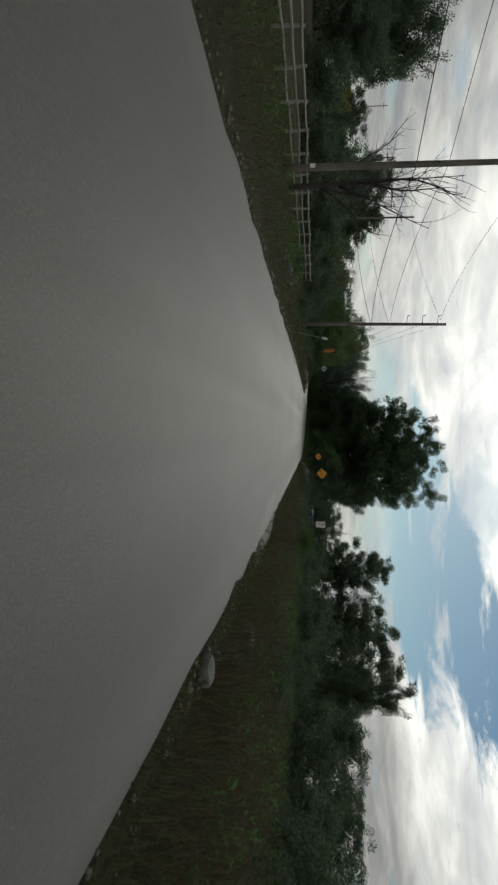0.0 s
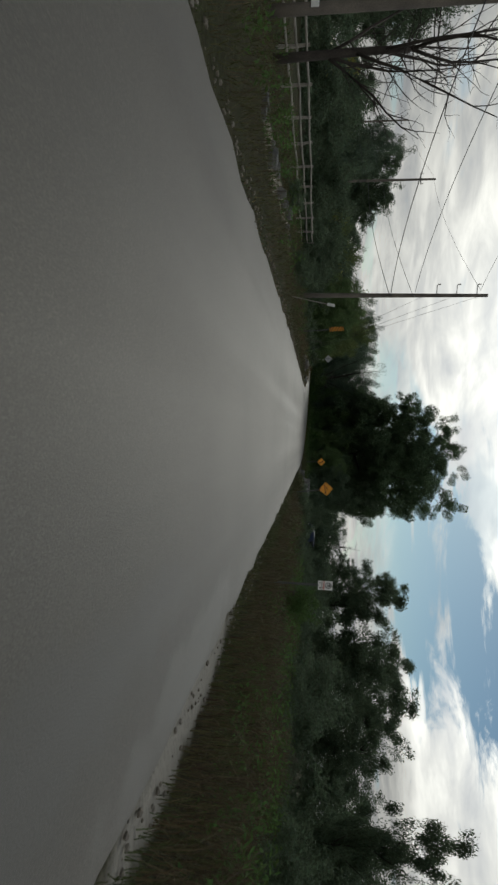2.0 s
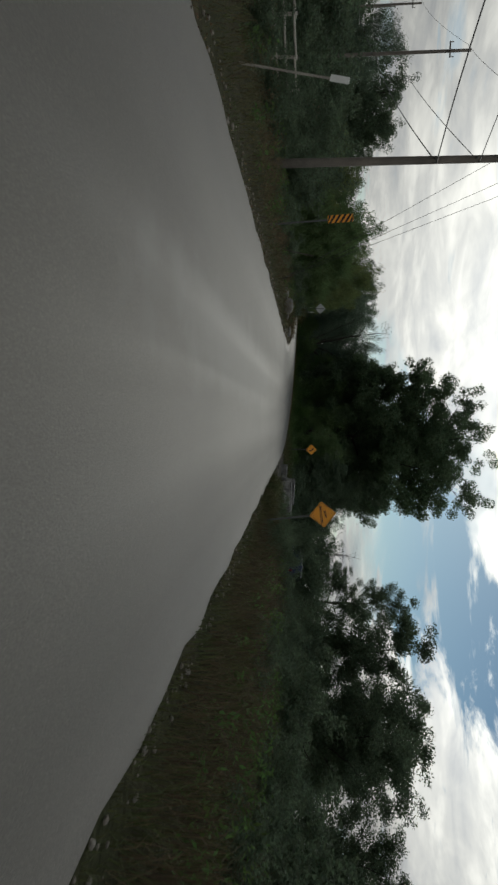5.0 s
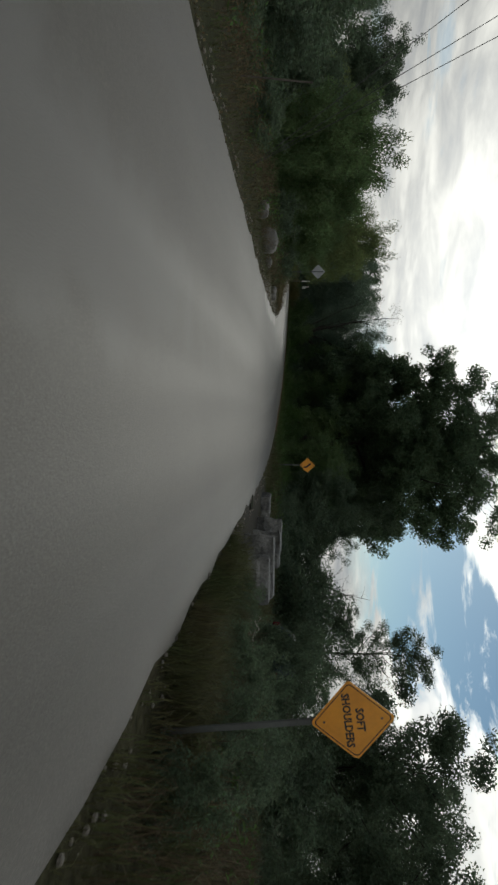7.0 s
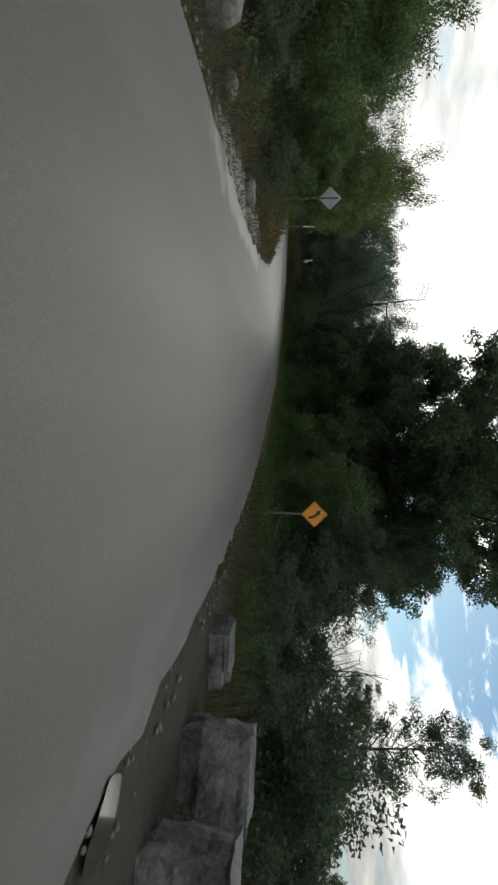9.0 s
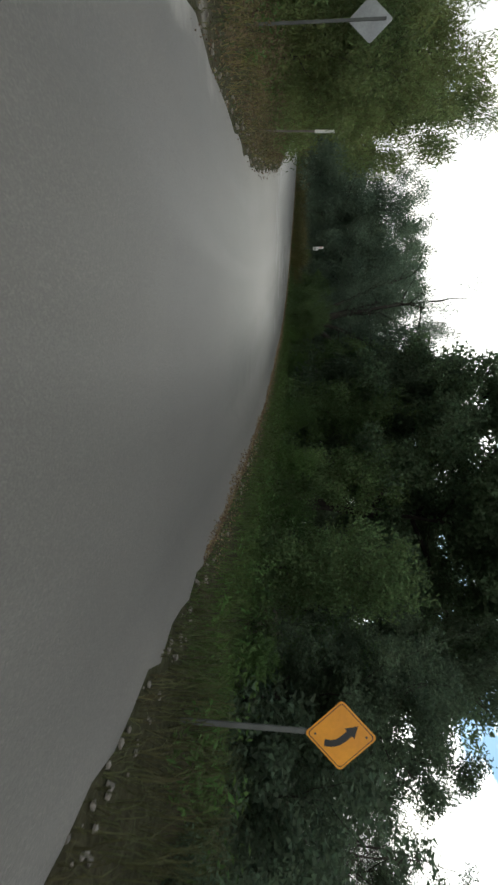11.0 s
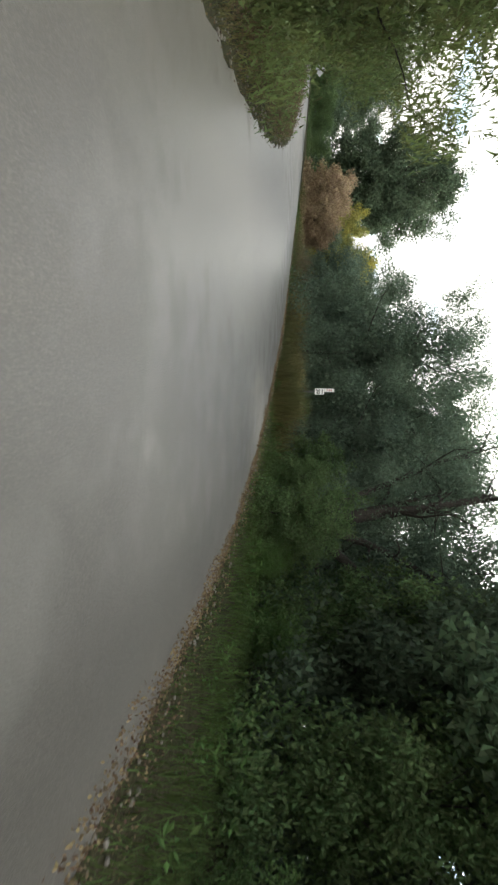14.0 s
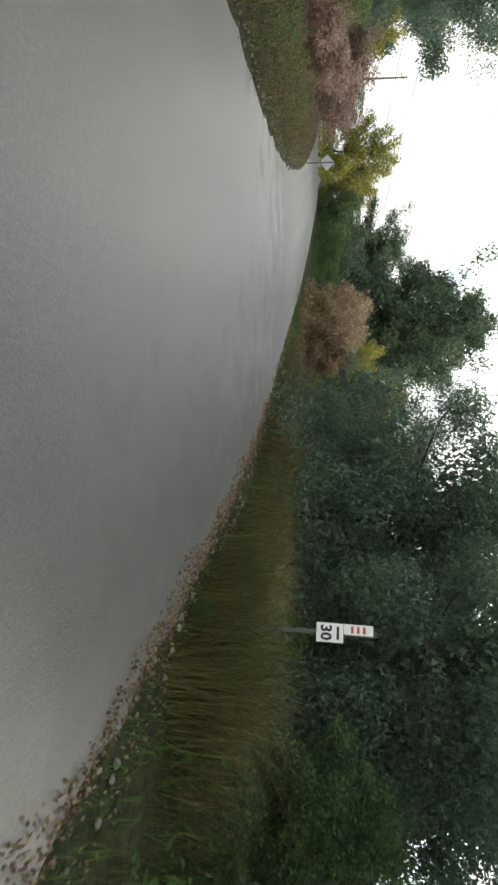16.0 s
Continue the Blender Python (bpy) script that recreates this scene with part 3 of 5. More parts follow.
    tips = [p for p in tips if math.hypot(p[0], p[1]) < reach * wide]
    leaves(crown, rng, tips, per, spread, leaf[0], leaf[1], droop, fine=fine)
    if core:
        inner = np.array(tips)
        mid = inner.mean(0)
        inner = mid + (inner - mid) * rng.uniform(0.2, 0.66, (len(inner), 1))
        size = min(wide * 0.025, 0.2)
        leaves(crown, rng, inner, core * 8, wide * 0.04, size, size * 0.75, 0, fine=True)
    part("trunk", wood, bark or BARK, t, smooth=True)
    part("crown", crown, leaf_mat, t)
    return t


def plant(kind, x, y, tall_scale=1.0, wide_scale=None, turn=0.0, group="", label="", first=[]):
    """A copy of a kind of plant, standing on the ground."""
    w = tall_scale if wide_scale is None else wide_scale
    m = pose(x, y, ground_z(x, y) - 0.05, 0, 0, turn) @ Matrix.Diagonal((w, w, tall_scale, 1))
    if kind.name in first:
        ob = copy_thing(kind, m)
    else:
        ob = kind
        ob.matrix_basis = m
        first.append(kind.name)
    return tagged(ob, label, "", group)


# kinds: (at 10 m or their own height; placed by scale)
BIG = tree_kind("tree", "large broad-crowned deciduous tree with dense dark green leaves", "tree", 11, 22.0, 22.0, 0.26, 28, MAPLE,
                (0.20, 0.15), 150, 0.4, 1040, 0.016, 0.25, upper=0.45, twigs=6, core=2, reach=0.47)
ROUND = tree_kind("tree", "round-crowned dark green deciduous tree", "tree", 5, 12.0, 9.5, 0.2, 18, OAK, (0.18, 0.13), 64, 0.38, 280, 0.017, 0.2, twigs=5, skirt=30)
LIGHT = tree_kind("tree", "airy deciduous tree with loose dark foliage and gaps", "tree", 8, 12.0, 8.5, 0.16, 20, OAK, (0.19, 0.11), 80, 0.36, 190, 0.014, 0.2, twigs=5, skirt=30)
SLIM = tree_kind("tree", "slender upright tree with thin feathery foliage", "tree", 21, 15.0, 6.0, 0.18, 30, OAK, (0.16, 0.075), 54, 0.26, 60, 0.010, 0.35, twigs=6, upper=0.35, core=0)
FAR = tree_kind("tree", "distant woodland tree with a dense dark crown", "tree", 3, 14.0, 10.0, 0.12, 9, OAK, (0.34, 0.24), 32, 0.66, 170, 0.016, 0.1, twigs=3, skirt=30)
FAR2 = tree_kind("tree", "distant pointed woodland tree with a dark crown", "tree", 4, 16.0, 8.0, 0.1, 10, MAPLE, (0.34, 0.24), 30, 0.6, 150, 0.013, 0.1, twigs=3, upper=0.8, skirt=25)
BUSH = tree_kind("shrub", "dense leafy green roadside shrub", "shrub", 31, 4.0, 4.2, 0.06, 12, SHRUB, (0.125, 0.068), 28, 0.22, 200, 0.012, 0.15, twigs=5, skirt=70, fine=False)
BUSH2 = tree_kind("shrub", "tall leafy shrub with dark green foliage", "shrub", 32, 5.0, 4.0, 0.06, 13, OAKLET, (0.14, 0.075), 28, 0.25, 200, 0.012, 0.2, twigs=5, skirt=60, fine=False)
THICKET = tree_kind("shrub", "dark tangled roadside thicket", "shrub", 33, 3.5, 5.0, 0.05, 8, OAK, (0.17, 0.11), 26, 0.3, 150, 0.012, 0.1, twigs=3, skirt=70)
SALLOW = tree_kind("shrub", "yellow-green willow bush with long narrow leaves", "shrub", 41, 6.0, 5.6, 0.05, 14, WILLOW, (0.17, 0.045), 62, 0.30, 200, 0.011, 0.55, twigs=5, skirt=70)
SALLOWD = tree_kind("shrub", "dark green willow bush with upright leafy shoots", "shrub", 42, 5.0, 4.6, 0.05, 16, OAKLET, (0.17, 0.048), 56, 0.24, 170, 0.011, -0.3, twigs=6, skirt=60)
SILVER = tree_kind("tree", "grey-green silver-leaved tree with fine dense foliage", "tree", 51, 9.0, 8.0, 0.08, 18, OLIVE, (0.14, 0.052), 105, 0.38, 300, 0.013, 0.3, twigs=5, skirt=60)
ROUNDG = tree_kind("tree", "round-crowned dark green deciduous tree beyond the bend", "tree", 6, 12.0, 9.5, 0.15, 16, OAK, (0.24, 0.17), 52, 0.42, 560, 0.017, 0.2, twigs=4, skirt=30)
GOLD = tree_kind("tree", "autumn tree with yellow-green leaves", "tree", 61, 7.0, 5.5, 0.1, 14, YELLOW, (0.17, 0.11), 60, 0.32, 120, 0.013, 0.2, twigs=4, skirt=30)
BROWN = tree_kind("shrub", "russet brown autumn bush", "shrub", 62, 3.2, 4.2, 0.05, 12, RUSSET, (0.15, 0.065), 62, 0.26, 130, 0.012, 0.0, twigs=5, skirt=60)
PINK = tree_kind("shrub", "rosy brown seeding bush", "shrub", 63, 3.0, 4.0, 0.05, 12, ROSY, (0.15, 0.06), 62, 0.26, 130, 0.012, 0.0, twigs=5, skirt=60)

rng = np.random.default_rng(77)

# the big tree on the bend and its neighbours
plant(BIG, 1.8, 93.5, 0.96, 1.0, 20)
plant(ROUND, -3.6, 97.8, 1.05, 0.9, 40, label="dark deciduous tree beside the large tree on the bend")
plant(ROUND, 8.5, 99, 1.05, 1.1, 140, label="dark deciduous tree behind the large tree on the bend")

plant(ROUND, 7.6, 87.8, 0.8, 0.62, 200, label="dark deciduous tree close under the large tree on the bend")

plant(ROUND, 0.4, 97.5, 0.75, 0.8, 100, label="dark deciduous tree shaded by the large roadside tree")
plant(ROUND, 4.4, 97.5, 0.75, 0.8, 310, label="dark deciduous tree shaded by the large roadside tree")

# right-hand trees
plant(SLIM, 21.0, 89.0, 1.04, 1.1, 0)
plant(SLIM, 18.4, 90.5, 0.5, 0.8, 70, label="small slender tree with thin feathery foliage")
for x, y, s, w, a, kind in ((29.5, 82, 1.16, 1.0, 0, LIGHT), (37, 88, 1.1, 1.3, 90, LIGHT), (20.5, 62, 0.66, 0.95, 30, LIGHT), (27, 61, 0.6, 0.85, 200, LIGHT),
                            (15.5, 66, 0.72, 0.85, 120, LIGHT), (34, 65, 0.62, 0.9, 10, ROUND), (13.8, 30.5, 0.5, 0.28, 80, LIGHT), (46, 70, 0.7, 1.1, 50, ROUND),
                            (24, 44, 0.5, 0.8, 170, ROUND), (33, 47, 0.52, 0.9, 20, ROUND), (44, 52, 0.6, 1.0, 0, ROUND)):
    plant(kind, x, y, s, w, a)
for x, y, s, w, a in ((9.5, 69, 0.95, 1.1, 0), (6.2, 76, 0.9, 1, 50), (11, 80, 1.0, 1.2, 110), (17, 78, 1.0, 1.3, 10), (23, 76, 1.0, 1.2, 200), (29, 72, 1.1, 1.3, 75),
                      (13.5, 60, 0.85, 1.0, 20), (11.5, 50, 0.75, 0.9, 60), (15, 45, 0.9, 1.1, 140), (12.5, 38.5, 0.8, 1.0, 30), (18, 37, 0.95, 1.2, 230),
                      (16, 27, 0.9, 1.1, 70), (22, 30, 1.0, 1.3, 15), (20, 21, 0.9, 1.2, 100), (27, 24, 1.1, 1.4, 190), (14, 17, 0.7, 1.0, 40), (35, 30, 1.2, 1.5, 0),
                      (10.8, 88, 1.15, 1.0, 250), (12, 72, 1.1, 1.2, 33), (20, 84, 1.0, 1.3, 12), (26, 84, 1.0, 1.4, 99), (7.5, 82, 0.9, 1.0, 66), (34, 78, 1.1, 1.4, 5), (19, 52, 0.9, 1.2, 81)):
    plant(THICKET, x, y, s, w, a, "thicket on the road's sunny side")
plant(BUSH, 5.9, 31.5, 0.42, 0.45, 10, label="low bright green bush beside the sign post")
for i, (x, y, s, w) in enumerate(((5.4, 53.9, 0.64, 0.2), (6.35, 54.7, 0.56, 0.36), (3.6, 45.6, 0.26, 0.2), (6.6, 50.5, 0.34, 0.42), (7.6, 46.5, 0.42, 0.5), (5.6, 41.0, 0.3, 0.4), (7.2, 36.5, 0.36, 0.46), (6.0, 66.5, 0.36, 0.45), (9.6, 55.5, 0.42, 0.5), (9.5, 42, 0.5, 0.6), (8.8, 31, 0.42, 0.55),
                                 (10, 24, 0.45, 0.6), (7.0, 16, 0.3, 0.45), (10, 11, 0.4, 0.6), (5.2, 68.5, 0.4, 0.45), (4.6, 70.5, 0.42, 0.4))):
    plant(THICKET, x, y, s, w, 83 * i, "low brambles on the bank", "low dark bramble clump in the tall grass")
for i, (x, y, s, w) in enumerate(((-9.5, 41, 0.28, 0.36), (-10.5, 45.5, 0.34, 0.42), (-9.0, 51.5, 0.3, 0.4), (-11.5, 50, 0.4, 0.5), (-12, 38, 0.25, 0.4), (-8.8, 56, 0.3, 0.42), (-9.5, 66, 0.4, 0.5), (-8.6, 70.5, 0.36, 0.42))):
    plant(THICKET, x, y, s, w, 59 * i, "low brambles by the ditch", "low dark bramble clump by the ditch")
for i, (x, y, s, w) in enumerate(((3.15, 50.6, 0.2, 0.16), (3.75, 51.5, 0.22, 0.2), (3.5, 49.0, 0.26, 0.22), (4.4, 50.2, 0.3, 0.26), (4.0, 47.7, 0.3, 0.26), (4.9, 48.4, 0.34, 0.3), (5.4, 51.6, 0.3, 0.3))):
    plant(THICKET, x, y, s, w, 97 * i, "brambles before the stone blocks", "low dark bramble clump before the stone blocks")
plant(BUSH, -14.1, 99.75, 0.2, 0.34, 30, label="low green weeds in front of the speed sign")
plant(BUSH, 7.5, 24, 0.3, 0.4, 60, label="low green bush in the tall grass")

for x, y, s, w, a in ((5.2, 78.2, 0.375, 0.53, 15), (7.4, 81.0, 0.45, 0.55, 160)):
    plant(LIGHT, x, y, s, w, a, label="young tree with loose dark foliage behind the hedge")

# hedge on the outer side of the bend
for i, (x, y, s, w, kind) in enumerate(((3.6, 74.5, 0.62, 0.7, BUSH), (2.6, 79, 0.95, 0.85, BUSH2), (1.2, 80.5, 1.05, 0.9, BUSH), (3.6, 84, 1.15, 1.1, BUSH2), (-0.4, 84.2, 1.1, 0.95, BUSH),
                                        (0.2, 88, 1.3, 1.2, BUSH2), (-2.6, 88.2, 1.05, 0.95, BUSH), (-3.2, 92.2, 1.3, 1.15, BUSH2), (-5.9, 93.8, 0.85, 0.8, BUSH), (-6.6, 97.5, 0.8, 0.9, BUSH2),
                                        (-9.5, 100.0, 0.5, 0.7, BUSH), (-12.4, 101.6, 0.6, 0.75, BUSH2), (-9.3, 95.3, 0.5, 0.5, BUSH), (-7.5, 93.9, 0.55, 0.55, BUSH), (-8.4, 96.0, 0.5, 0.5, BUSH2), (-10.6, 97.6, 0.42, 0.5, BUSH2), (-7.2, 98.8, 0.62, 0.7, BUSH), (-11.2, 99.2, 0.5, 0.55, BUSH), (-7.5, 103, 1.0, 1.3, BUSH2), (5.5, 79.5, 0.9, 1.0, BUSH2), (-15.5, 103.6, 0.75, 0.9, BUSH),
                                        (-8.85, 94.6, 0.55, 0.6, BUSH2), (-8.0, 95.6, 0.62, 0.7, BUSH), (-10.5, 106, 0.6, 1.0, BUSH2), (-3, 104, 1.3, 1.4, BUSH2))):
    plant(kind, x - 0.15, y + 1.8, s, w, 47 * i, "hedge on the bend")

for i, (x, y, s, w) in enumerate(((-50.5, 120.8, 0.5, 0.8), (-54.5, 121.9, 0.55, 0.85), (-59, 124.2, 0.6, 0.9), (-64, 126, 0.6, 0.9), (-46.5, 119.4, 0.45, 0.7))):
    plant(BUSH2, x, y, s, w, 29 * i, "bushes along the far verge", "green bush on the verge far beyond the bend")

plant(BUSH2, -6.6, 98.4, 1.3, 1.0, 75, "hedge on the bend")

# beyond the bend
for i, (x, y, s, w, kind) in enumerate(((-19.5, 105.6, 1.12, 1.0, SILVER), (-13.4, 109.2, 0.95, 0.85, SILVER), (-7.2, 108.5, 1.0, 0.8, SILVER), (-25, 110.5, 0.66, 0.85, SILVER), (-30, 113.5, 0.48, 0.7, SILVER), (-15.5, 112, 1.1, 1.1, SILVER), (-14.6, 104.2, 0.9, 0.8, SILVER), (-8.6, 114, 0.75, 0.9, ROUND), (-1.5, 113, 1.05, 1.1, ROUND), (6, 111, 1.0, 1.1, ROUND), (-20, 117, 1.0, 1.1, ROUND), (-33, 116.5, 0.85, 0.8, GOLD),
                                        (-36.8, 113.6, 1.0, 1.0, BROWN), (-32.3, 111.2, 0.8, 0.85, BROWN), (-40.5, 116.5, 1.15, 1.1, BROWN), (-50, 126, 1.25, 1.2, ROUNDG),
                                        (-43, 123, 1.0, 0.9, GOLD), (-59, 115, 1.15, 1.2, GOLD), (-66, 122, 1.0, 1.1, GOLD), (-71, 129, 0.6, 0.9, BROWN), (-54, 108.5, 1.0, 1.3, PINK),
                                        (-48, 104.5, 1.1, 1.3, PINK), (-61, 121, 0.9, 1.2, BUSH2), (-47.5, 99.5, 1.3, 1.1, SILVER), (-43, 96.5, 0.9, 0.9, SILVER), (-57, 131, 1.0, 1.2, BUSH2),
                                        (-39, 100.3, 0.8, 0.9, PINK), (-66, 108, 1.2, 1.3, GOLD))):
    plant(kind, x - 0.15, y + 1.8, s, w, 61 * i)

plant(SILVER, -8.4, 101.8, 1.06, 0.8, 200)
plant(ROUNDG, -4.3, 97.4, 0.74, 0.52, 70, label="round-crowned green tree behind the hedge on the bend")

# left-hand side: willow bushes on the inside of the bend
for i, (x, y, s, w, kind) in enumerate(((-11.9, 69.5, 1.05, 1.0, SALLOWD), (-10.6, 73.6, 0.65, 0.7, SALLOWD), (-12.0, 78.2, 0.98, 0.85, SALLOW), (-13.9, 82.6, 1.38, 1.1, SALLOW), (-17.0, 87.0, 1.3, 1.1, SALLOW),
                                        (-18, 81, 1.15, 1.2, SALLOW), (-21.8, 91.2, 0.95, 0.95, SALLOW), (-24, 84, 1.2, 1.2, SALLOW), (-27.5, 94.6, 0.62, 0.75, SALLOW), (-16, 75, 1.3, 1.3, SALLOWD),
                                        (-12.5, 64.5, 1.0, 0.85, SALLOWD), (-32, 92, 1.0, 1.2, SALLOW))):
    plant(kind, x - (0.15 if y > 76 else 0), y + (1.8 if y > 76 else 0), s, w, 53 * i, "willow bushes inside the bend")
for i, (x, y, s, w) in enumerate(((-13, 58, 0.7, 0.9), (-17, 63, 1.0, 1.1), (-21, 69, 1.2, 1.3), (-16, 53.5, 0.6, 0.8), (-23, 60, 1.2, 1.4), (-28, 74, 1.5, 1.5), (-30, 64, 1.3, 1.4),
                                  (-21, 76, 1.3, 1.3), (-36, 70, 1.6, 1.5), (-40, 80, 1.8, 1.6), (-27, 52, 1.0, 1.4), (-36, 57, 1.3, 1.5))):
    plant(THICKET, x, y, s, w, 71 * i, "thicket beyond the fence")

for i, (x, y, s, w) in enumerate(((-13, 117, 1.2, 1.4), (-5, 118, 1.4, 1.5), (-16, 121, 1.5, 1.5), (3, 107, 1.4, 1.3), (9, 104, 1.4, 1.3), (-22, 122, 1.5, 1.5), (13, 112, 1.5, 1.6), (-2, 99, 1.2, 1.1), (5, 100, 1.3, 1.2), (-30, 126, 1.5, 1.5), (-71, 134, 1.5, 1.6), (-64, 128.5, 1.3, 1.4), (-60, 136, 1.5, 1.6))):
    plant(THICKET, x, y, s, w, 37 * i, "thicket behind the bend")

# woods along the skyline
for i in range(28):
    u = i / 27
    az = radians(-50 + 150 * u)
    r = 118 + 55 * rng.random()
    x, y = -10 - math.sin(az) * r, 55 + math.cos(az) * r
    if -50 < x < 8 and y < 145:
        y += 25
    plant((FAR, FAR2)[i % 2], x, y, rng.uniform(0.65, 1.0), rng.uniform(1.0, 1.5), rng.uniform(0, 360), "woods along the skyline")
for x, y, s, w in ((-52, 152, 1.0, 1.4), (-88, 100, 1.4, 1.7), (-40, 150, 0.85, 1.5), (-28, 150, 0.8, 1.4),
                   (-60, 68, 0.9, 1.5), (-18, 140, 0.8, 1.4), (-70, 50, 1.0, 1.6), (-75, 75, 1.2, 1.6)):
    plant(FAR, x, y, s, w, x * 7, "tall trees beyond the field")


for x, y, s, w, a in ((-67, 147, 1.6, 1.7, 40), (-82, 142, 1.0, 1.7, 250), (-75, 110, 1.6, 1.6, 90), (-70, 99, 1.8, 1.75, 0), (-80, 101, 1.75, 1.9, 130), (-64, 88, 0.95, 1.3, 60), (-56, 80, 0.85, 1.2, 220)):
    plant(ROUND, x, y, s, w, a, "", "tall dense dark tree beyond the field")


def crooked_tree():
    """The leaning tree on the bend with three great bare limbs."""
    rng = np.random.default_rng(9)
    t = thing("tree", "crooked old tree with dark forking limbs and thin leaves", "tree", pose(-9.3, 99.3, ground_z(-9.3, 99.3)))
    wood, crown, tips = Build(), Build(), []
    wood.tube([(0, 0, -0.3), (0.08, 0, 0.8), (0.1, 0.05, 1.6), (0.0, 0.1, 2.6)], [0.40, 0.31, 0.27, 0.2], 10)
    for way, ln, r in (((-0.2, 0.0, 1), 7.8, 0.23), ((0.22, 0.05, 1), 7.2, 0.15), ((0.75, -0.12, 0.8), 7.6, 0.16), ((-0.8, 0.15, 0.75), 7.5, 0.14), ((-0.5, 0.35, 0.8), 6.5, 0.11), ((0.35, 0.7, 0.8), 7, 0.12), ((1.0, 0.1, 0.35), 5.5, 0.09)):
        lp = limb(wood, rng, (0.08, 0.08, 1.5), way, ln, r, 0.10, 0.07, 7, 7, 0.03)
        for j in range(9):
            u = 0.25 + 0.75 * j / 8
            q = min(int(u * 7), 6)
            w = lp[q].lerp(lp[q + 1], u * 7 - q)
            sp = limb(wood, rng, w, Vector(rng.normal(0, 1, 3)) + (lp[-1] - lp[0]).normalized() * 0.8, ln * rng.uniform(0.18, 0.36), r * 0.28, 0.25, 0.05, 4, 5)
            for k in range(3):
                tw = limb(wood, rng, sp[1 + k], Vector(rng.normal(0, 1, 3)) + Vector((0, 0, 0.3)), ln * rng.uniform(0.08, 0.16), r * 0.09, 0.3, 0.02, 3, 4)
                tips += [tuple(tw[2]), tuple(tw[3])]
            tips.append(tuple(sp[-1]))
    leaves(crown, rng, tips, 85, 0.46, 0.12, 0.05, 0.3, fine=True)
    part("trunk", wood, BARK, t, smooth=True)
    part("crown", crown, OLIVE, t)


crooked_tree()


def bare_tree(x, y, tall, seed, label):
    """A leafless tree: limbs forking three times into thin twigs."""
    rng = np.random.default_rng(seed)
    t = thing("bare_tree", label, "tree", pose(x, y, ground_z(x, y) - 0.1))
    wood, twig = Build(), Build()
    trunk = limb(wood, rng, (0, 0, 0), (0, 0, 1), tall * 0.45, tall * 0.016, 0.04, 0.3, 5, 7, tall * 0.011)
    for k in range(9):
        s = trunk[2 + k % 4]
        a = 2.4 * k
        lp = limb(wood, rng, s, (math.cos(a) * 0.55, math.sin(a) * 0.55, 1), tall * rng.uniform(0.35, 0.55), tall * 0.006, 0.1, 0.06, 6, 5)
        for j in range(8):
            q = lp[1 + j % 5]
            sp = limb(twig, rng, q, Vector(rng.normal(0, 0.7, 3)) + (lp[-1] - lp[0]).normalized(), tall * rng.uniform(0.12, 0.24), tall * 0.0022, 0.15, 0.05, 5, 4)
            for i in range(3):
                limb(twig, rng, sp[1 + i], Vector(rng.normal(0, 0.8, 3)) + Vector((0, 0, 0.5)), tall * rng.uniform(0.05, 0.1), tall * 0.0012, 0.2, 0.05, 3, 3)
    part("trunk", wood, DEADWOOD, t, smooth=True)
    part("twig_spray", twig, DEADWOOD, t)


bare_tree(-13.9, 31.0, 11.0, 4, "leafless grey tree with fine upright twigs beside a pole")
bare_tree(14.6, 87.0, 8.0, 6, "small leafless sapling with thin curved branches")


# ---- grass, stalks and litter ----
def blades(build, rng, xy, ln, wd, lean, bend=0.45):
    """Thin bent blades."""
    n = len(xy)
    z = height(xy) - 0.02
    a = rng.uniform(0, 2 * math.pi, n)
    d = np.stack([np.cos(a), np.sin(a)], 1)
    s = np.stack([-d[:, 1], d[:, 0], np.zeros(n)], 1) * (wd * 0.5)[:, None]
    o = np.column_stack([xy, z])
    tilt = lean * rng.uniform(0.1, 1.4, n)
    m = o + np.column_stack([d * (tilt * ln * 0.45)[:, None], ln * 0.62])
    t = o + np.column_stack([d * ((tilt + bend * rng.uniform(0.2, 1.2, n)) * ln)[:, None], ln * (1 - 0.3 * tilt)])
    v = np.stack([o - s, o + s, m + s * 0.75, m - s * 0.75, t], 1).reshape(-1, 3)
    k = np.arange(n) * 5 + build.n
    build.v.append(v)
    build.f.extend(np.stack([k, k + 1, k + 2, k + 3], 1).tolist())
    build.f.extend(np.stack([k + 3, k + 2, k + 4], 1).tolist())
    build.n += len(v)


def strip_points(rng, n, near, far, y0, y1, power=1.0):
    """Points along one side of the road: near and far in metres from its edge, below 0 for the left side."""
    line = EDGE_L if far < 0 else EDGE_R
    seg = np.linalg.norm(np.diff(line, axis=0), axis=1)
    run = np.concatenate([[0], np.cumsum(seg)])
    s0, s1 = np.interp([y0, y1], line[:, 1], run)
    s = rng.uniform(s0, s1, n)
    x, y = np.interp(s, run, line[:, 0]), np.interp(s, run, line[:, 1])
    dx, dy = np.interp(s + 0.3, run, line[:, 0]) - x, np.interp(s + 0.3, run, line[:, 1]) - y
    ln = np.hypot(dx, dy)
    d = abs(near) + (abs(far) - abs(near)) * rng.uniform(0, 1, n) ** power
    sg = -1 if far < 0 else 1
    return np.column_stack([x + sg * d * dy / ln, y - sg * d * dx / ln]), d


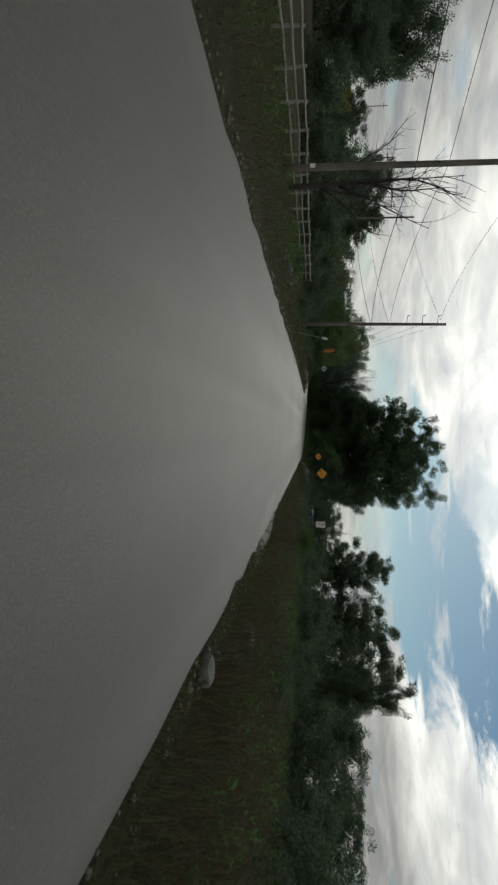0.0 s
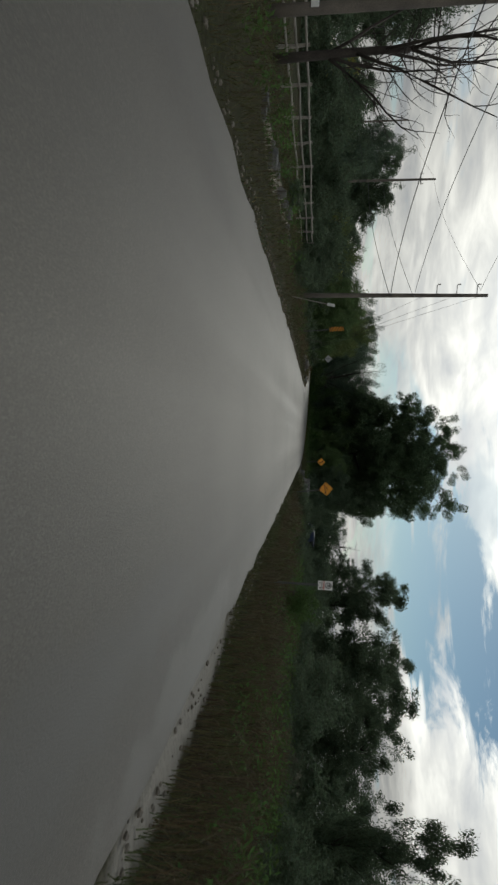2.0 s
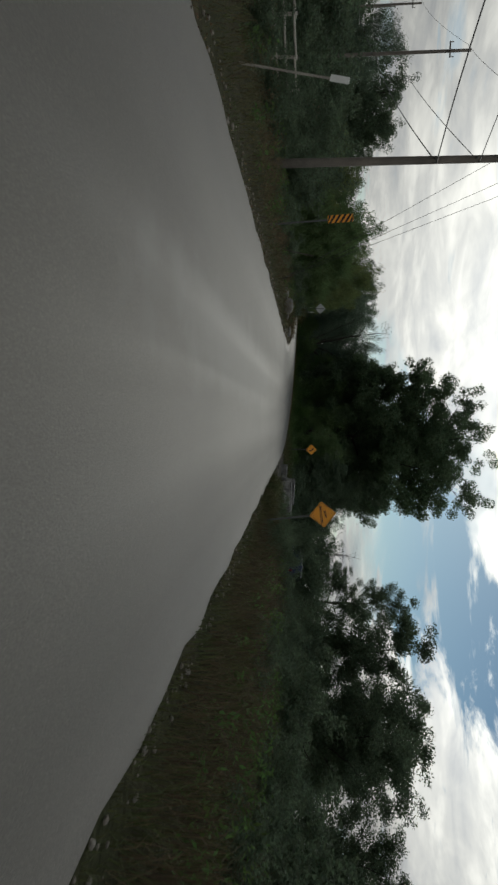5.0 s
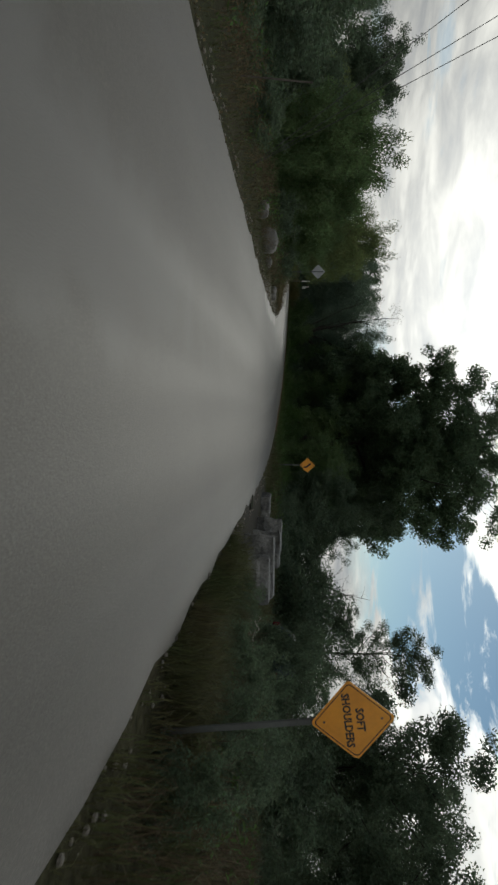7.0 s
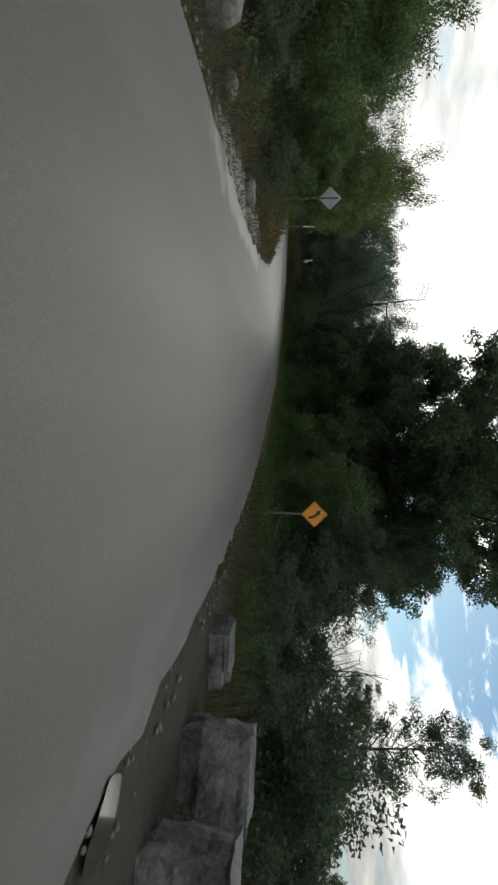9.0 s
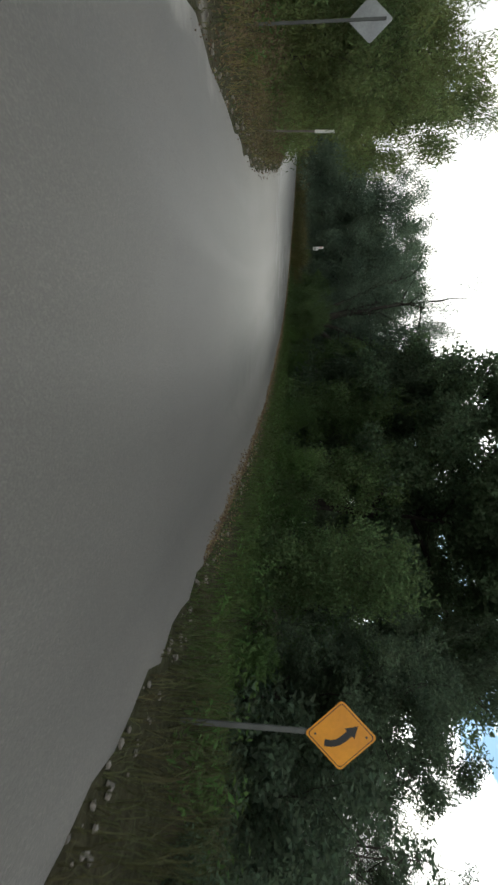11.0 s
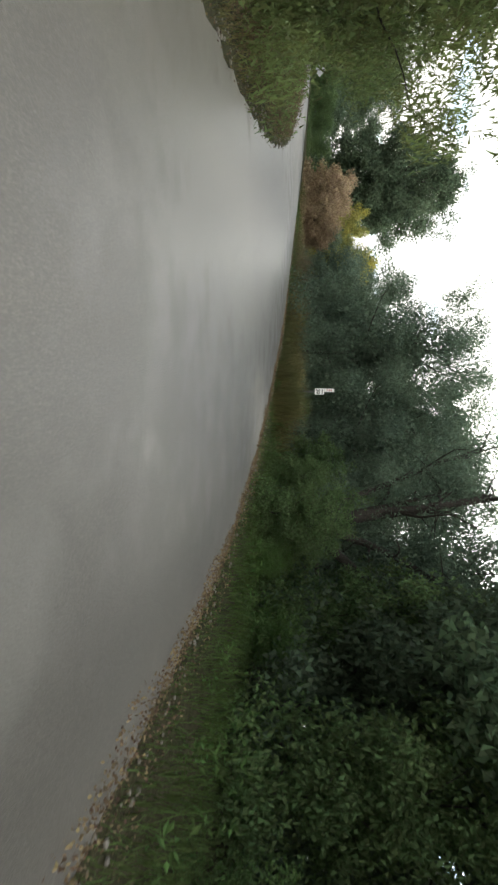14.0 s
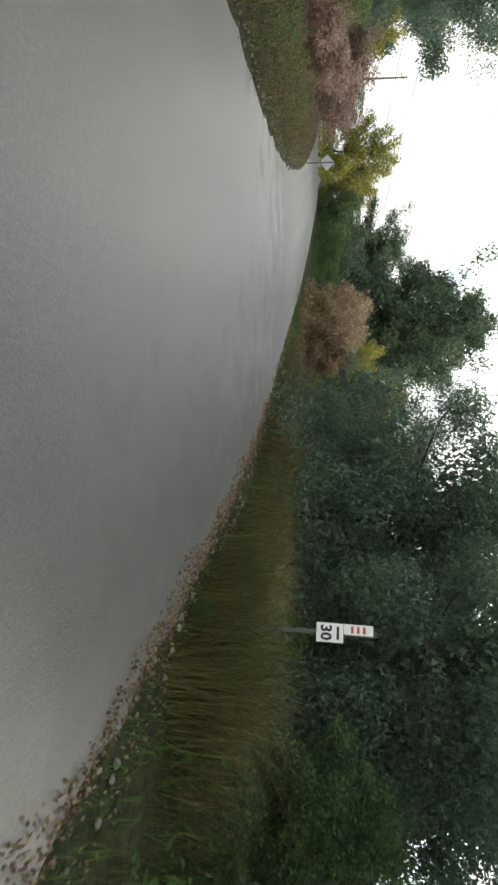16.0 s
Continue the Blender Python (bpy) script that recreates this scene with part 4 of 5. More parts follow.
def meadow(name, label, mat, n, near, far, y0, y1, tall, seed, wd=0.014, power=1.3, lean=0.5, edge=1.5):
    rng = np.random.default_rng(seed)
    xy, d = strip_points(rng, n, near, far, y0, y1, power)
    keep = (np.abs(off_road(xy)) > 0.02) & (wave(xy, 1.7, seed) > -0.55 - 0.3 * rng.random(n))
    for cx, cy, rx, ry in BARE:
        keep &= ((xy[:, 0] - cx) / rx) ** 2 + ((xy[:, 1] - cy) / ry) ** 2 > rng.uniform(0.7, 1.1, n)
    xy, d = xy[keep], d[keep]
    ln = tall * (0.25 + 0.75 * np.clip(d / edge, 0, 1)) * rng.uniform(0.5, 1.15, len(xy)) * (1 + 0.25 * wave(xy, 0.9, seed + 1))
    b = Build()
    blades(b, rng, xy, ln, wd * rng.uniform(0.7, 1.4, len(xy)) * (1 + d * 0.06), lean)
    return tagged(new(name, b.mesh(name, mat)), label, "grass", kind="stuff")


meadow("grass", "rough green verge grass on the ditch side", GRASS, 56000, -0.0, -14, -2, 108, 0.36, 1, 0.012, 1.3, 1.15)
meadow("dry_grass", "dry brown stalks on the ditch side", STRAW, 14000, -0.6, -14, -2, 108, 0.5, 2, 0.009, 1.3, 0.95)
meadow("grass", "tall dark green grass on the bank", GRASS, 46000, 0.0, 12, 2, 72, 0.75, 3, 0.012, 1.6, 0.65, 1.6)
meadow("dry_grass", "brown seeding grass stalks on the bank", STRAW, 30000, 0.5, 12, 2, 54, 0.95, 4, 0.010, 1.3, 0.55, 1.8)
meadow("dry_grass", "rank grass at the road edge before the stone blocks", GRASS, 5200, 0.05, 1.6, 46, 52.2, 0.7, 19, 0.011, 1.0, 0.5, 0.25)
meadow("grass", "lush green grass at the edge of the bend", LUSH, 34000, 0.0, 4.5, 71, 110, 0.42, 5, 0.010, 1.3, 0.7)
meadow("dry_grass", "yellowed tall grass at the edge of the bend", STRAW2, 9000, 0.9, 5, 98.6, 112, 0.58, 6, 0.010, 1.3, 0.95)
meadow("dry_grass", "brown weeds on the inside of the bend", STRAW2, 17000, -0.2, -6, 72, 112, 0.55, 7, 0.010, 1.2, 0.95)
meadow("dry_grass", "yellow-green tall grass round the speed sign", STRAW2, 4600, 0.45, 2.6, 98.8, 104.5, 1.12, 17, 0.010, 1.0, 0.85, 1.0)
meadow("dry_grass", "dense yellowing weeds that hide the post of the speed sign", STRAW2, 2300, 0.3, 1.2, 98.7, 100.8, 1.4, 18, 0.010, 1.0, 0.5, 0.55)

# leafy weeds among the grass
rng = np.random.default_rng(8)
b = Build()
for near, far, y0, y1, count, top in ((1.4, 10, 4, 50, 900, 0.85), (-1.6, -12, 4, 106, 800, 0.6), (1.2, 4.5, 64, 108, 420, 0.7)):
    xy, d = strip_points(rng, count, near, far, y0, y1, 1.2)
    z = height(xy)
    k = np.clip(d / 3, 0.35, 1)
    for f in (0.25, 0.6, 0.95):
        leaves(b, rng, np.column_stack([xy, z + top * k * f]), 5, 0.11, 0.14, 0.055, 0.1)
tagged(new("weeds", b.mesh("weeds", SHRUB)), "leafy green weeds growing through the verge grass", "weeds", kind="stuff")

# seeding weeds with small dry leaves on both sides of the bend
rng = np.random.default_rng(28)
b = Build()
for near, far, y0, y1, count, top in ((0.5, 3.2, 99.6, 108, 380, 0.95), (-0.3, -6, 70, 110, 1300, 0.7), (-1.0, -9, 40, 72, 500, 0.55)):
    xy, d = strip_points(rng, count, near, far, y0, y1, 1.1)
    z = height(xy)
    k = np.clip(d / 1.6, 0.35, 1) * rng.uniform(0.6, 1.15, len(d))
    for f in (0.3, 0.55, 0.8, 1.0):
        leaves(b, rng, np.column_stack([xy + rng.normal(0, 0.05, xy.shape), z + top * k * f]), 7, 0.09, 0.075, 0.028, 0.1)
tagged(new("weeds", b.mesh("weeds", DRYWEED)), "brown seeding weeds with small dry leaves", "weeds", kind="stuff")

rng = np.random.default_rng(12)
b = Build()
xy, d = strip_points(rng, 5200, 0.0, 0.9, 73, 108, 1.0)
xy2, d2 = strip_points(rng, 1500, -0.0, -0.5, 20, 104, 1.0)
xy = np.vstack([xy - 0.15, xy2 + 0.1])
c = np.column_stack([xy, np.maximum(height(xy), -0.035) + 0.012])
leaves(b, rng, c, 1, (0.05, 0.05, 0.004), 0.042, 0.03, 0.0, 0.1)
# more of them lie on the road along the outer side of the bend
xy, d = strip_points(rng, 11000, 0.0, 0.8, 72, 104, 1.7)
near = np.array([np.argmin(((EDGE_R - p) ** 2).sum(1)) for p in xy])
way = EDGE_R[np.minimum(near + 1, len(EDGE_R) - 1)] - EDGE_R[np.maximum(near - 1, 0)]
way /= np.linalg.norm(way, axis=1)[:, None]
xy = xy - np.column_stack([way[:, 1], -way[:, 0]]) * (2 * d * (0.72 + 0.14 * wave(xy, 1.3, 3)))[:, None]
leaves(b, rng, np.column_stack([xy, -0.03 + 0.035 * np.clip(d, 0, 1) + 0.008]), 1, (0.05, 0.05, 0.003), 0.036, 0.026, 0.0, 0.1)
tagged(new("leaf_litter", b.mesh("leaf_litter", LITTER)), "brown fallen leaves strewn along the road's edge", "leaves", kind="stuff")


def pebble_mesh(seed, mat):
    rng = np.random.default_rng(seed)
    bm = bmesh.new()
    bmesh.ops.create_icosphere(bm, subdivisions=1, radius=1)
    for v in bm.verts:
        v.co *= rng.uniform(0.75, 1.2)
        v.co.z *= 0.6
    bm.verts.index_update()
    out = np.array([v.co for v in bm.verts]), [[v.index for v in f.verts] for f in bm.faces]
    bm.free()
    return out


pv, pf = pebble_mesh(3, GRAVEL)
b = Build()
xa, _ = strip_points(rng, 900, 0.0, 0.5, 3, 108)
xb, _ = strip_points(rng, 800, -0.0, -0.5, 3, 106)
xy = np.vstack([xa, xb])
for (x, y), z, s, a in zip(xy, height(xy), rng.uniform(0.012, 0.05, len(xy)), rng.uniform(0, 6.28, len(xy))):
    ca, sa = math.cos(a), math.sin(a)
    q = pv * s
    b.add(np.column_stack([x + q[:, 0] * ca - q[:, 1] * sa, y + q[:, 0] * sa + q[:, 1] * ca, max(z, -0.05) + q[:, 2] + s * 0.3]), pf)
tagged(new("shoulder_gravel", b.mesh("shoulder_gravel", GRAVEL)), "loose grey stones along the road's shoulders", "gravel", kind="stuff")


# ---- poles, wires ----
def utility_pole(x, y, tall, arms, label, radius=0.16, tag=False, turn=0.0, leanx=0.0):
    t = thing("utility_pole", label, "utility pole", pose(x, y, ground_z(x, y) - 0.2, 0, leanx, turn), "line of utility poles")
    b = Build()
    b.tube([(0, 0, tall * i / 8) for i in range(9)], [radius * (1 - 0.04 * i) for i in range(9)], 12)
    part("pole", b, POLEWOOD, t, smooth=True)
    for z, w in arms:
        b = Build()
        if w < 0:  # a stand-off bracket on one side
            b.tube([(0, 0, z), (w * 0.9, 0, z + 0.02), (w, 0, z + 0.16)], [0.03, 0.025, 0.02], 6)
            arm = part("bracket_arm", b, STEEL, t)
            ends = (w,)
        else:
            b.box(-w, w, -radius - 0.08, -radius + 0.02, z - 0.05, z + 0.05)
            arm = part("crossarm", rounded(b, 0.012), POLEWOOD, t)
            ends = (-0.92 * w, 0.92 * w)
        for xx in ends:
            b = Build()
            yy = 0 if w < 0 else -radius - 0.03
            b.tube([(xx, yy, z + 0.05), (xx, yy, z + 0.14), (xx, yy, z + 0.18), (xx, yy, z + 0.27)], [0.015, 0.05, 0.035, 0.045], 8)
            part("insulator", b, PORCELAIN, arm)
    for z in (6.5, 8.0):
        b = Build()
        b.tube([(0.0, -radius - 0.08, z), (0, -radius + 0.02, z)], [0.04, 0.05], 8)
        part("bracket", b, STEEL, t)
    if tag:
        b = Build()
        b.box(-0.11, 0.11, -radius - 0.03, -radius + 0.002, 1.62, 1.88)
        part("marker_plate", rounded(b, 0.01), WHITE, t, "small pale plate")
    return t


utility_pole(-13.8, 28.6, 12.8, ((12.2, 1.1),), "weathered grey wooden utility pole with a small pale plate", 0.19, True)
utility_pole(-10.1, 49.6, 12.9, ((9.6, -0.75), (10.9, -0.75), (12.2, -0.75)), "tall wooden utility pole with three stand-off brackets", 0.17)
utility_pole(-28.4, 72.7, 14.0, ((12.4, 0.6),), "wooden utility pole with one crossarm above the trees", 0.16)
utility_pole(-45.7, 92.2, 13.6, ((12.6, 0.6),), "distant wooden utility pole above the trees", 0.15)
utility_pole(-99.5, 169.6, 20.2, ((19.0, 0.9),), "far wooden utility pole with one crossarm", 0.16)
utility_pole(-91, 123.4, 10.9, ((10.2, 0.9),), "distant pole standing clear beyond the bend", 0.15)


def cable(name, label, a, c, sag, r):
    a, c = Vector(a), Vector(c)
    pts = [a.lerp(c, i / 20) - Vector((0, 0, sag * 4 * (i / 20) * (1 - i / 20))) for i in range(21)]
    b = Build()
    b.tube(pts, [r] * 21, 5)
    ob = new(name, b.mesh(name, WIRE, True))
    return tagged(ob, label, "cable", "overhead cables")


SPAN = [(-13.6, 28.4), (-9.9, 49.4), (-28.2, 72.5), (-45.5, 92.0), (-99.3, 169.4)]
BACK = (-24, -8)
for z, r, sag in ((5.95, 0.022, 0.4), (7.5, 0.016, 0.4)):
    for p, q in zip([BACK] + SPAN[:-1], SPAN):
        cable("cable", "black overhead cable slung between utility poles", (*p, z), (*q, z), sag, r)
for p, q, za, zb in zip([BACK] + SPAN[:-1], SPAN, (12.0, 12.1, 11.8, 12.8, 12.9), (12.1, 11.8, 12.8, 12.6, 19.0)):
    for s in (-0.5,):
        cable("power_line", "thin overhead power line between crossarms", (p[0] + s, p[1], za), (q[0] + s, q[1], zb), 0.6, 0.012)
for z in (8.0, 10.0, 11.6):
    cable("guy_wire", "taut steel guy wire from pole to ground", (-10.0, 49.7, z), (-7.0, 55.4, ground_z(-7, 55.4) + 0.05), 0.0, 0.009)

# ---- rail fence ----
fence = thing("rail_fence", "weathered three-rail wooden field fence", "fence")
fx = lambda y: -15.0 - 0.018 * (y - 30) + 0.0006 * (y - 30) ** 2
posts = [(fx(y), y) for y in np.arange(8.0, 56.0, 2.4)]
rng = np.random.default_rng(15)
for i, (x, y) in enumerate(posts):
    z = ground_z(x, y)
    b = Build()
    b.tube([(x, y, z - 0.2), (x + rng.normal(0, 0.015), y, z + 0.7), (x + rng.normal(0, 0.03), y + rng.normal(0, 0.03), z + 1.3)], [0.075, 0.07, 0.06], 8)
    part("post", b, RAILWOOD, fence)
for (x, y), (x2, y2) in zip(posts[:-1], posts[1:]):
    for h in (0.42, 0.8, 1.18):
        z, z2 = ground_z(x, y) + h + rng.normal(0, 0.02), ground_z(x2, y2) + h + rng.normal(0, 0.02)
        b = Build()
        b.tube([(x + 0.07, y - 0.12, z), ((x + x2) / 2 + 0.07, (y + y2) / 2, (z + z2) / 2 - 0.015), (x2 + 0.07, y2 + 0.12, z2)], [0.042, 0.05, 0.04], 6)
        part("rail", b, RAILWOOD, fence)


# ---- signs ----
def diamond(side):
    h = side / math.sqrt(2)
    r = 0.045
    out = []
    for k in range(4):
        a = math.pi / 2 * k
        for s in (-1, 0, 1):
            u = a + s * 0.5
            base = Vector((math.cos(a), math.sin(a))) * (h - r * 1.41)
            out.append((base.x + r * math.cos(u) * 1.2, base.y + r * math.sin(u) * 1.2))
    return out


def frame_of(outline, k0, k1, y0, y1, b):
    n = len(outline)
    v = [(x * k, y, z * k) for y in (y0, y1) for k in (k0, k1) for x, z in outline]
    f = []
    for i in range(n):
        j = (i + 1) % n
        f += [[i, n + i, n + j, j], [2 * n + i, 2 * n + j, 3 * n + j, 3 * n + i], [i, j, 2 * n + j, 2 * n + i], [n + i, 3 * n + i, 3 * n + j, n + j]]
    b.add(v, f)


def channel_post(t, z0, z1, y=0.02, w=0.055):
    b = Build()
    b.prism([(-w / 2, 0), (w / 2, 0), (w / 2, 1), (-w / 2, 1)], 0, 0.006)
    v = np.concatenate(b.v)
    b.v = [np.column_stack([v[:, 0], v[:, 1] + y, z0 + v[:, 2] * (z1 - z0)])]
    for s in (-1, 1):
        b.box(s * w / 2 - 0.004, s * w / 2 + 0.004, y, y + 0.028, z0, z1)
    part("post", b, STEEL, t, "galvanised channel post")


def bolts(panel, places, y):
    for x, z in places:
        b = Build()
        b.tube([(x, y, z), (x, y - 0.006, z)], [0.014, 0.011], 8)
        part("bolt", b, STEEL, panel)


def sheet(t, outline, mat, label, name="panel", y0=-0.003, y1=0.003):
    b = Build()
    b.prism(outline, y0, y1)
    return part(name, b, mat, t, label)


def arrow_path(points, w, head, b, y0, y1):
    """A bent arrow along (x, z) points."""
    pts = [Vector(p) for p in points]
    lft, rgt = [], []
    for i, p in enumerate(pts):
        d = (pts[min(i + 1, len(pts) - 1)] - pts[max(i - 1, 0)]).normalized()
        s = Vector((-d.y, d.x)) * w / 2
        lft.append(p + s)
        rgt.append(p - s)
    for i in range(len(pts) - 1):
        b.prism([tuple(rgt[i]), tuple(rgt[i + 1]), tuple(lft[i + 1]), tuple(lft[i])], y0, y1)
    d = (pts[-1] - pts[-2]).normalized()
    s = Vector((-d.y, d.x))
    b.prism([tuple(pts[-1] - s * head * 0.6), tuple(pts[-1] + d * head), tuple(pts[-1] + s * head * 0.6)], y0, y1)


# soft shoulders
t = thing("warning_sign", "amber diamond soft shoulders warning sign on a leaning steel post", "road sign", pose(3.215, 45.94, 0.02, 0, -8.5, 4))
channel_post(t, -0.4, 2.35)
panel = sheet(t, [(x, z + 2.0) for x, z in diamond(0.62)], AMBER, "amber diamond panel")
b = Build()
frame_of(diamond(0.62), 0.93, 0.90, -0.005, -0.0031, b)
for v in b.v:
    v[:, 2] += 2.0
part("border", b, INK, panel)
lettering("lettering", "SOFT", 0.115, INK, panel, 0, -0.0045, 2.075, 0.95)
lettering("lettering", "SHOULDERS", 0.115, INK, panel, 0, -0.0045, 1.945, 0.95)
bolts(panel, ((0, 2.30), (0, 1.70)), -0.003)

# curve ahead
t = thing("warning_sign", "amber diamond warning sign with a black left-curve arrow", "road sign", pose(2.35, 71.06, 0, 0, 0, 3))
channel_post(t, -0.4, 2.2)
panel = sheet(t, [(x, z + 1.85) for x, z in diamond(0.59)], AMBER, "amber diamond panel")
b = Build()
frame_of(diamond(0.59), 0.93, 0.90, -0.005, -0.0031, b)
for v in b.v:
    v[:, 2] += 1.85
part("border", b, INK, panel)
b = Build()
arrow_path([(0.10, 1.66), (0.105, 1.74), (0.085, 1.815), (0.03, 1.89), (-0.03, 1.95)], 0.085, 0.14, b, -0.005, -0.0031)
part("arrow", b, INK, panel)
bolts(panel, ((0, 2.15), (0, 1.55)), -0.003)

# fire route sign
t = thing("parking_sign", "white no-parking fire route sign on a steel post", "road sign", pose(4.5, 29.05, 0, 0, 0, 6))
channel_post(t, -0.4, 1.98)
W, Z0, Z1 = 0.155, 1.53, 2.0
panel = sheet(t, [(-W, Z0 + 0.02), (-W + 0.02, Z0), (W - 0.02, Z0), (W, Z0 + 0.02), (W, Z1 - 0.02), (W - 0.02, Z1), (-W + 0.02, Z1), (-W, Z1 - 0.02)], WHITE, "white panel")
b = Build()
for k in range(32):
    a0, a1 = 2 * math.pi * k / 32, 2 * math.pi * (k + 1) / 32
    b.prism([(0.083 * math.cos(a0), 1.865 + 0.083 * math.sin(a0)), (0.102 * math.cos(a0), 1.865 + 0.102 * math.sin(a0)),
             (0.102 * math.cos(a1), 1.865 + 0.102 * math.sin(a1)), (0.083 * math.cos(a1), 1.865 + 0.083 * math.sin(a1))], -0.0065, -0.0031)
b.prism([(-0.066, 1.922), (-0.057, 1.931), (0.066, 1.808), (0.057, 1.799)], -0.0066, -0.0031)
part("prohibition_ring", b, INK, panel, "dark ring with a slash")
lettering("lettering", "P", 0.15, INK, panel, 0.0, -0.0042, 1.865)
b = Build()
b.box(-0.145, 0.145, -0.0045, -0.0031, 1.685, 1.745)
part("band", b, RED, panel, "dark red band")
lettering("lettering", "FIRE ROUTE", 0.055, WHITE, panel, 0, -0.0058, 1.714, 0.9)
lettering("lettering", "TOW AWAY ZONE", 0.038, INK, panel, 0, -0.0042, 1.655, 0.9)
for s in (-1, 1):
    b = Build()
    b.prism([(s * 0.115, 1.595), (s * 0.07, 1.625), (s * 0.07, 1.565)][::s], -0.005, -0.0031)
    part("arrow", b, INK, panel)
bolts(panel, ((0, 1.98), (0, 1.55)), -0.003)

# hazard marker
t = thing("hazard_marker", "amber and black striped hazard marker on a leaning steel post", "road sign", pose(-7.4, 48.4, 0, 0, -4, -8))
channel_post(t, -0.9, 2.0, 0.02, 0.05)
panel = sheet(t, [(-0.15, 1.95), (0.15, 1.95), (0.15, 2.87), (-0.15, 2.87)], AMBER, "amber panel")
for k in range(6):
    z = 1.95 + 0.19 * k - 0.16
    raw = [(-0.15, z + 0.20), (-0.15, z + 0.29), (0.15, z + 0.09), (0.15, z + 0.0)]
    clip = [(x, min(max(q, 1.952), 2.868)) for x, q in raw]
    if max(q for _, q in clip) - min(q for _, q in clip) > 0.03:
        b = Build()
        b.prism(clip, -0.0048, -0.0031)
        part("stripe", b, INK, panel)

# leaning white marker, plain stake
t = thing("marker_sign", "small white marker board on a leaning stake", "marker", pose(-7.35, 38.85, ground_z(-7.3, 38.85), 0, 13, -10))
b = Build()
b.box(-0.02, 0.02, 0, 0.03, -0.2, 2.1)
part("stake", rounded(b, 0.004), RAILWOOD, t)
b = Build()
b.box(-0.075, 0.075, -0.012, -0.002, 1.86, 2.24)
part("board", rounded(b, 0.008), WHITE, t, "white board")
t = thing("marker_stake", "thin pale marker stake at the verge of the bend", "marker", pose(-9.9, 79.6, ground_z(-9.9, 79.6), 0, 2, 0))
b = Build()
b.box(-0.012, 0.012, -0.04, 0.04, -0.2, 1.45)
part("stake", rounded(b, 0.004), POLEWOOD, t)
b = Build()
b.box(-0.018, 0.018, -0.055, 0.055, 1.4, 1.95)
part("reflector_plate", rounded(b, 0.004), WHITE, t, "pale plate at the top of the stake")
t = thing("guy_marker", "thin pale plastic guard leaning over a guy wire", "marker", pose(-7.75, 52.6, ground_z(-7.7, 52.6), 14, 16, 0))
b = Build()
b.tube([(0, 0, -0.1), (0, 0, 0.9), (0, 0, 1.8)], [0.02, 0.019, 0.018], 8)
part("guard", b, POLEWOOD, t)


def back_of_sign(x, y, z, side, turn, label):
    t = thing("warning_sign", label, "road sign", pose(x, y, 0, 0, 0, turn))
    b = Build()
    b.box(-0.028, 0.028, -0.03, -0.004, -0.8, z + 0.3)
    part("post", b, STEEL, t)
    panel = sheet(t, [(p, q + z) for p, q in diamond(side)], ALU, "bare grey aluminium panel")
    bolts(panel, ((0, z + 0.26), (0, z - 0.26)), -0.031)


back_of_sign(-9.3, 75.0, 2.3, 0.60, 8, "diamond sign seen from its bare grey back on a steel post")
back_of_sign(-40.4, 108.0, 1.0, 0.52, 55, "far diamond sign seen from its pale bare back")

# speed limit sign
t = thing("speed_sign", "white 30 speed sign with a narrow tab above", "road sign", pose(-14.25, 100.35, 0.07, 0, 0, 14))
channel_post(t, -0.4, 1.97, 0.02, 0.045)
panel = sheet(t, [(-0.11, 1.28), (0.11, 1.28), (0.11, 1.60), (-0.11, 1.60)], WHITE, "white panel")
lettering("lettering", "30", 0.18, INK, panel, 0, -0.0045, 1.39, 1.0)
b = Build()
b.box(-0.075, 0.075, -0.0045, -0.0031, 1.52, 1.55)
part("caption_bar", b, INK, panel)
tab = sheet(t, [(-0.11, 1.605), (0.01, 1.605), (0.01, 1.95), (-0.11, 1.95)], WHITE, "narrow white tab", "tab")
for z in (1.69, 1.76, 1.83):
    b = Build()
    b.box(-0.09, -0.01, -0.0045, -0.0031, z, z + 0.03)
    part("caption_bar", b, RED, tab)


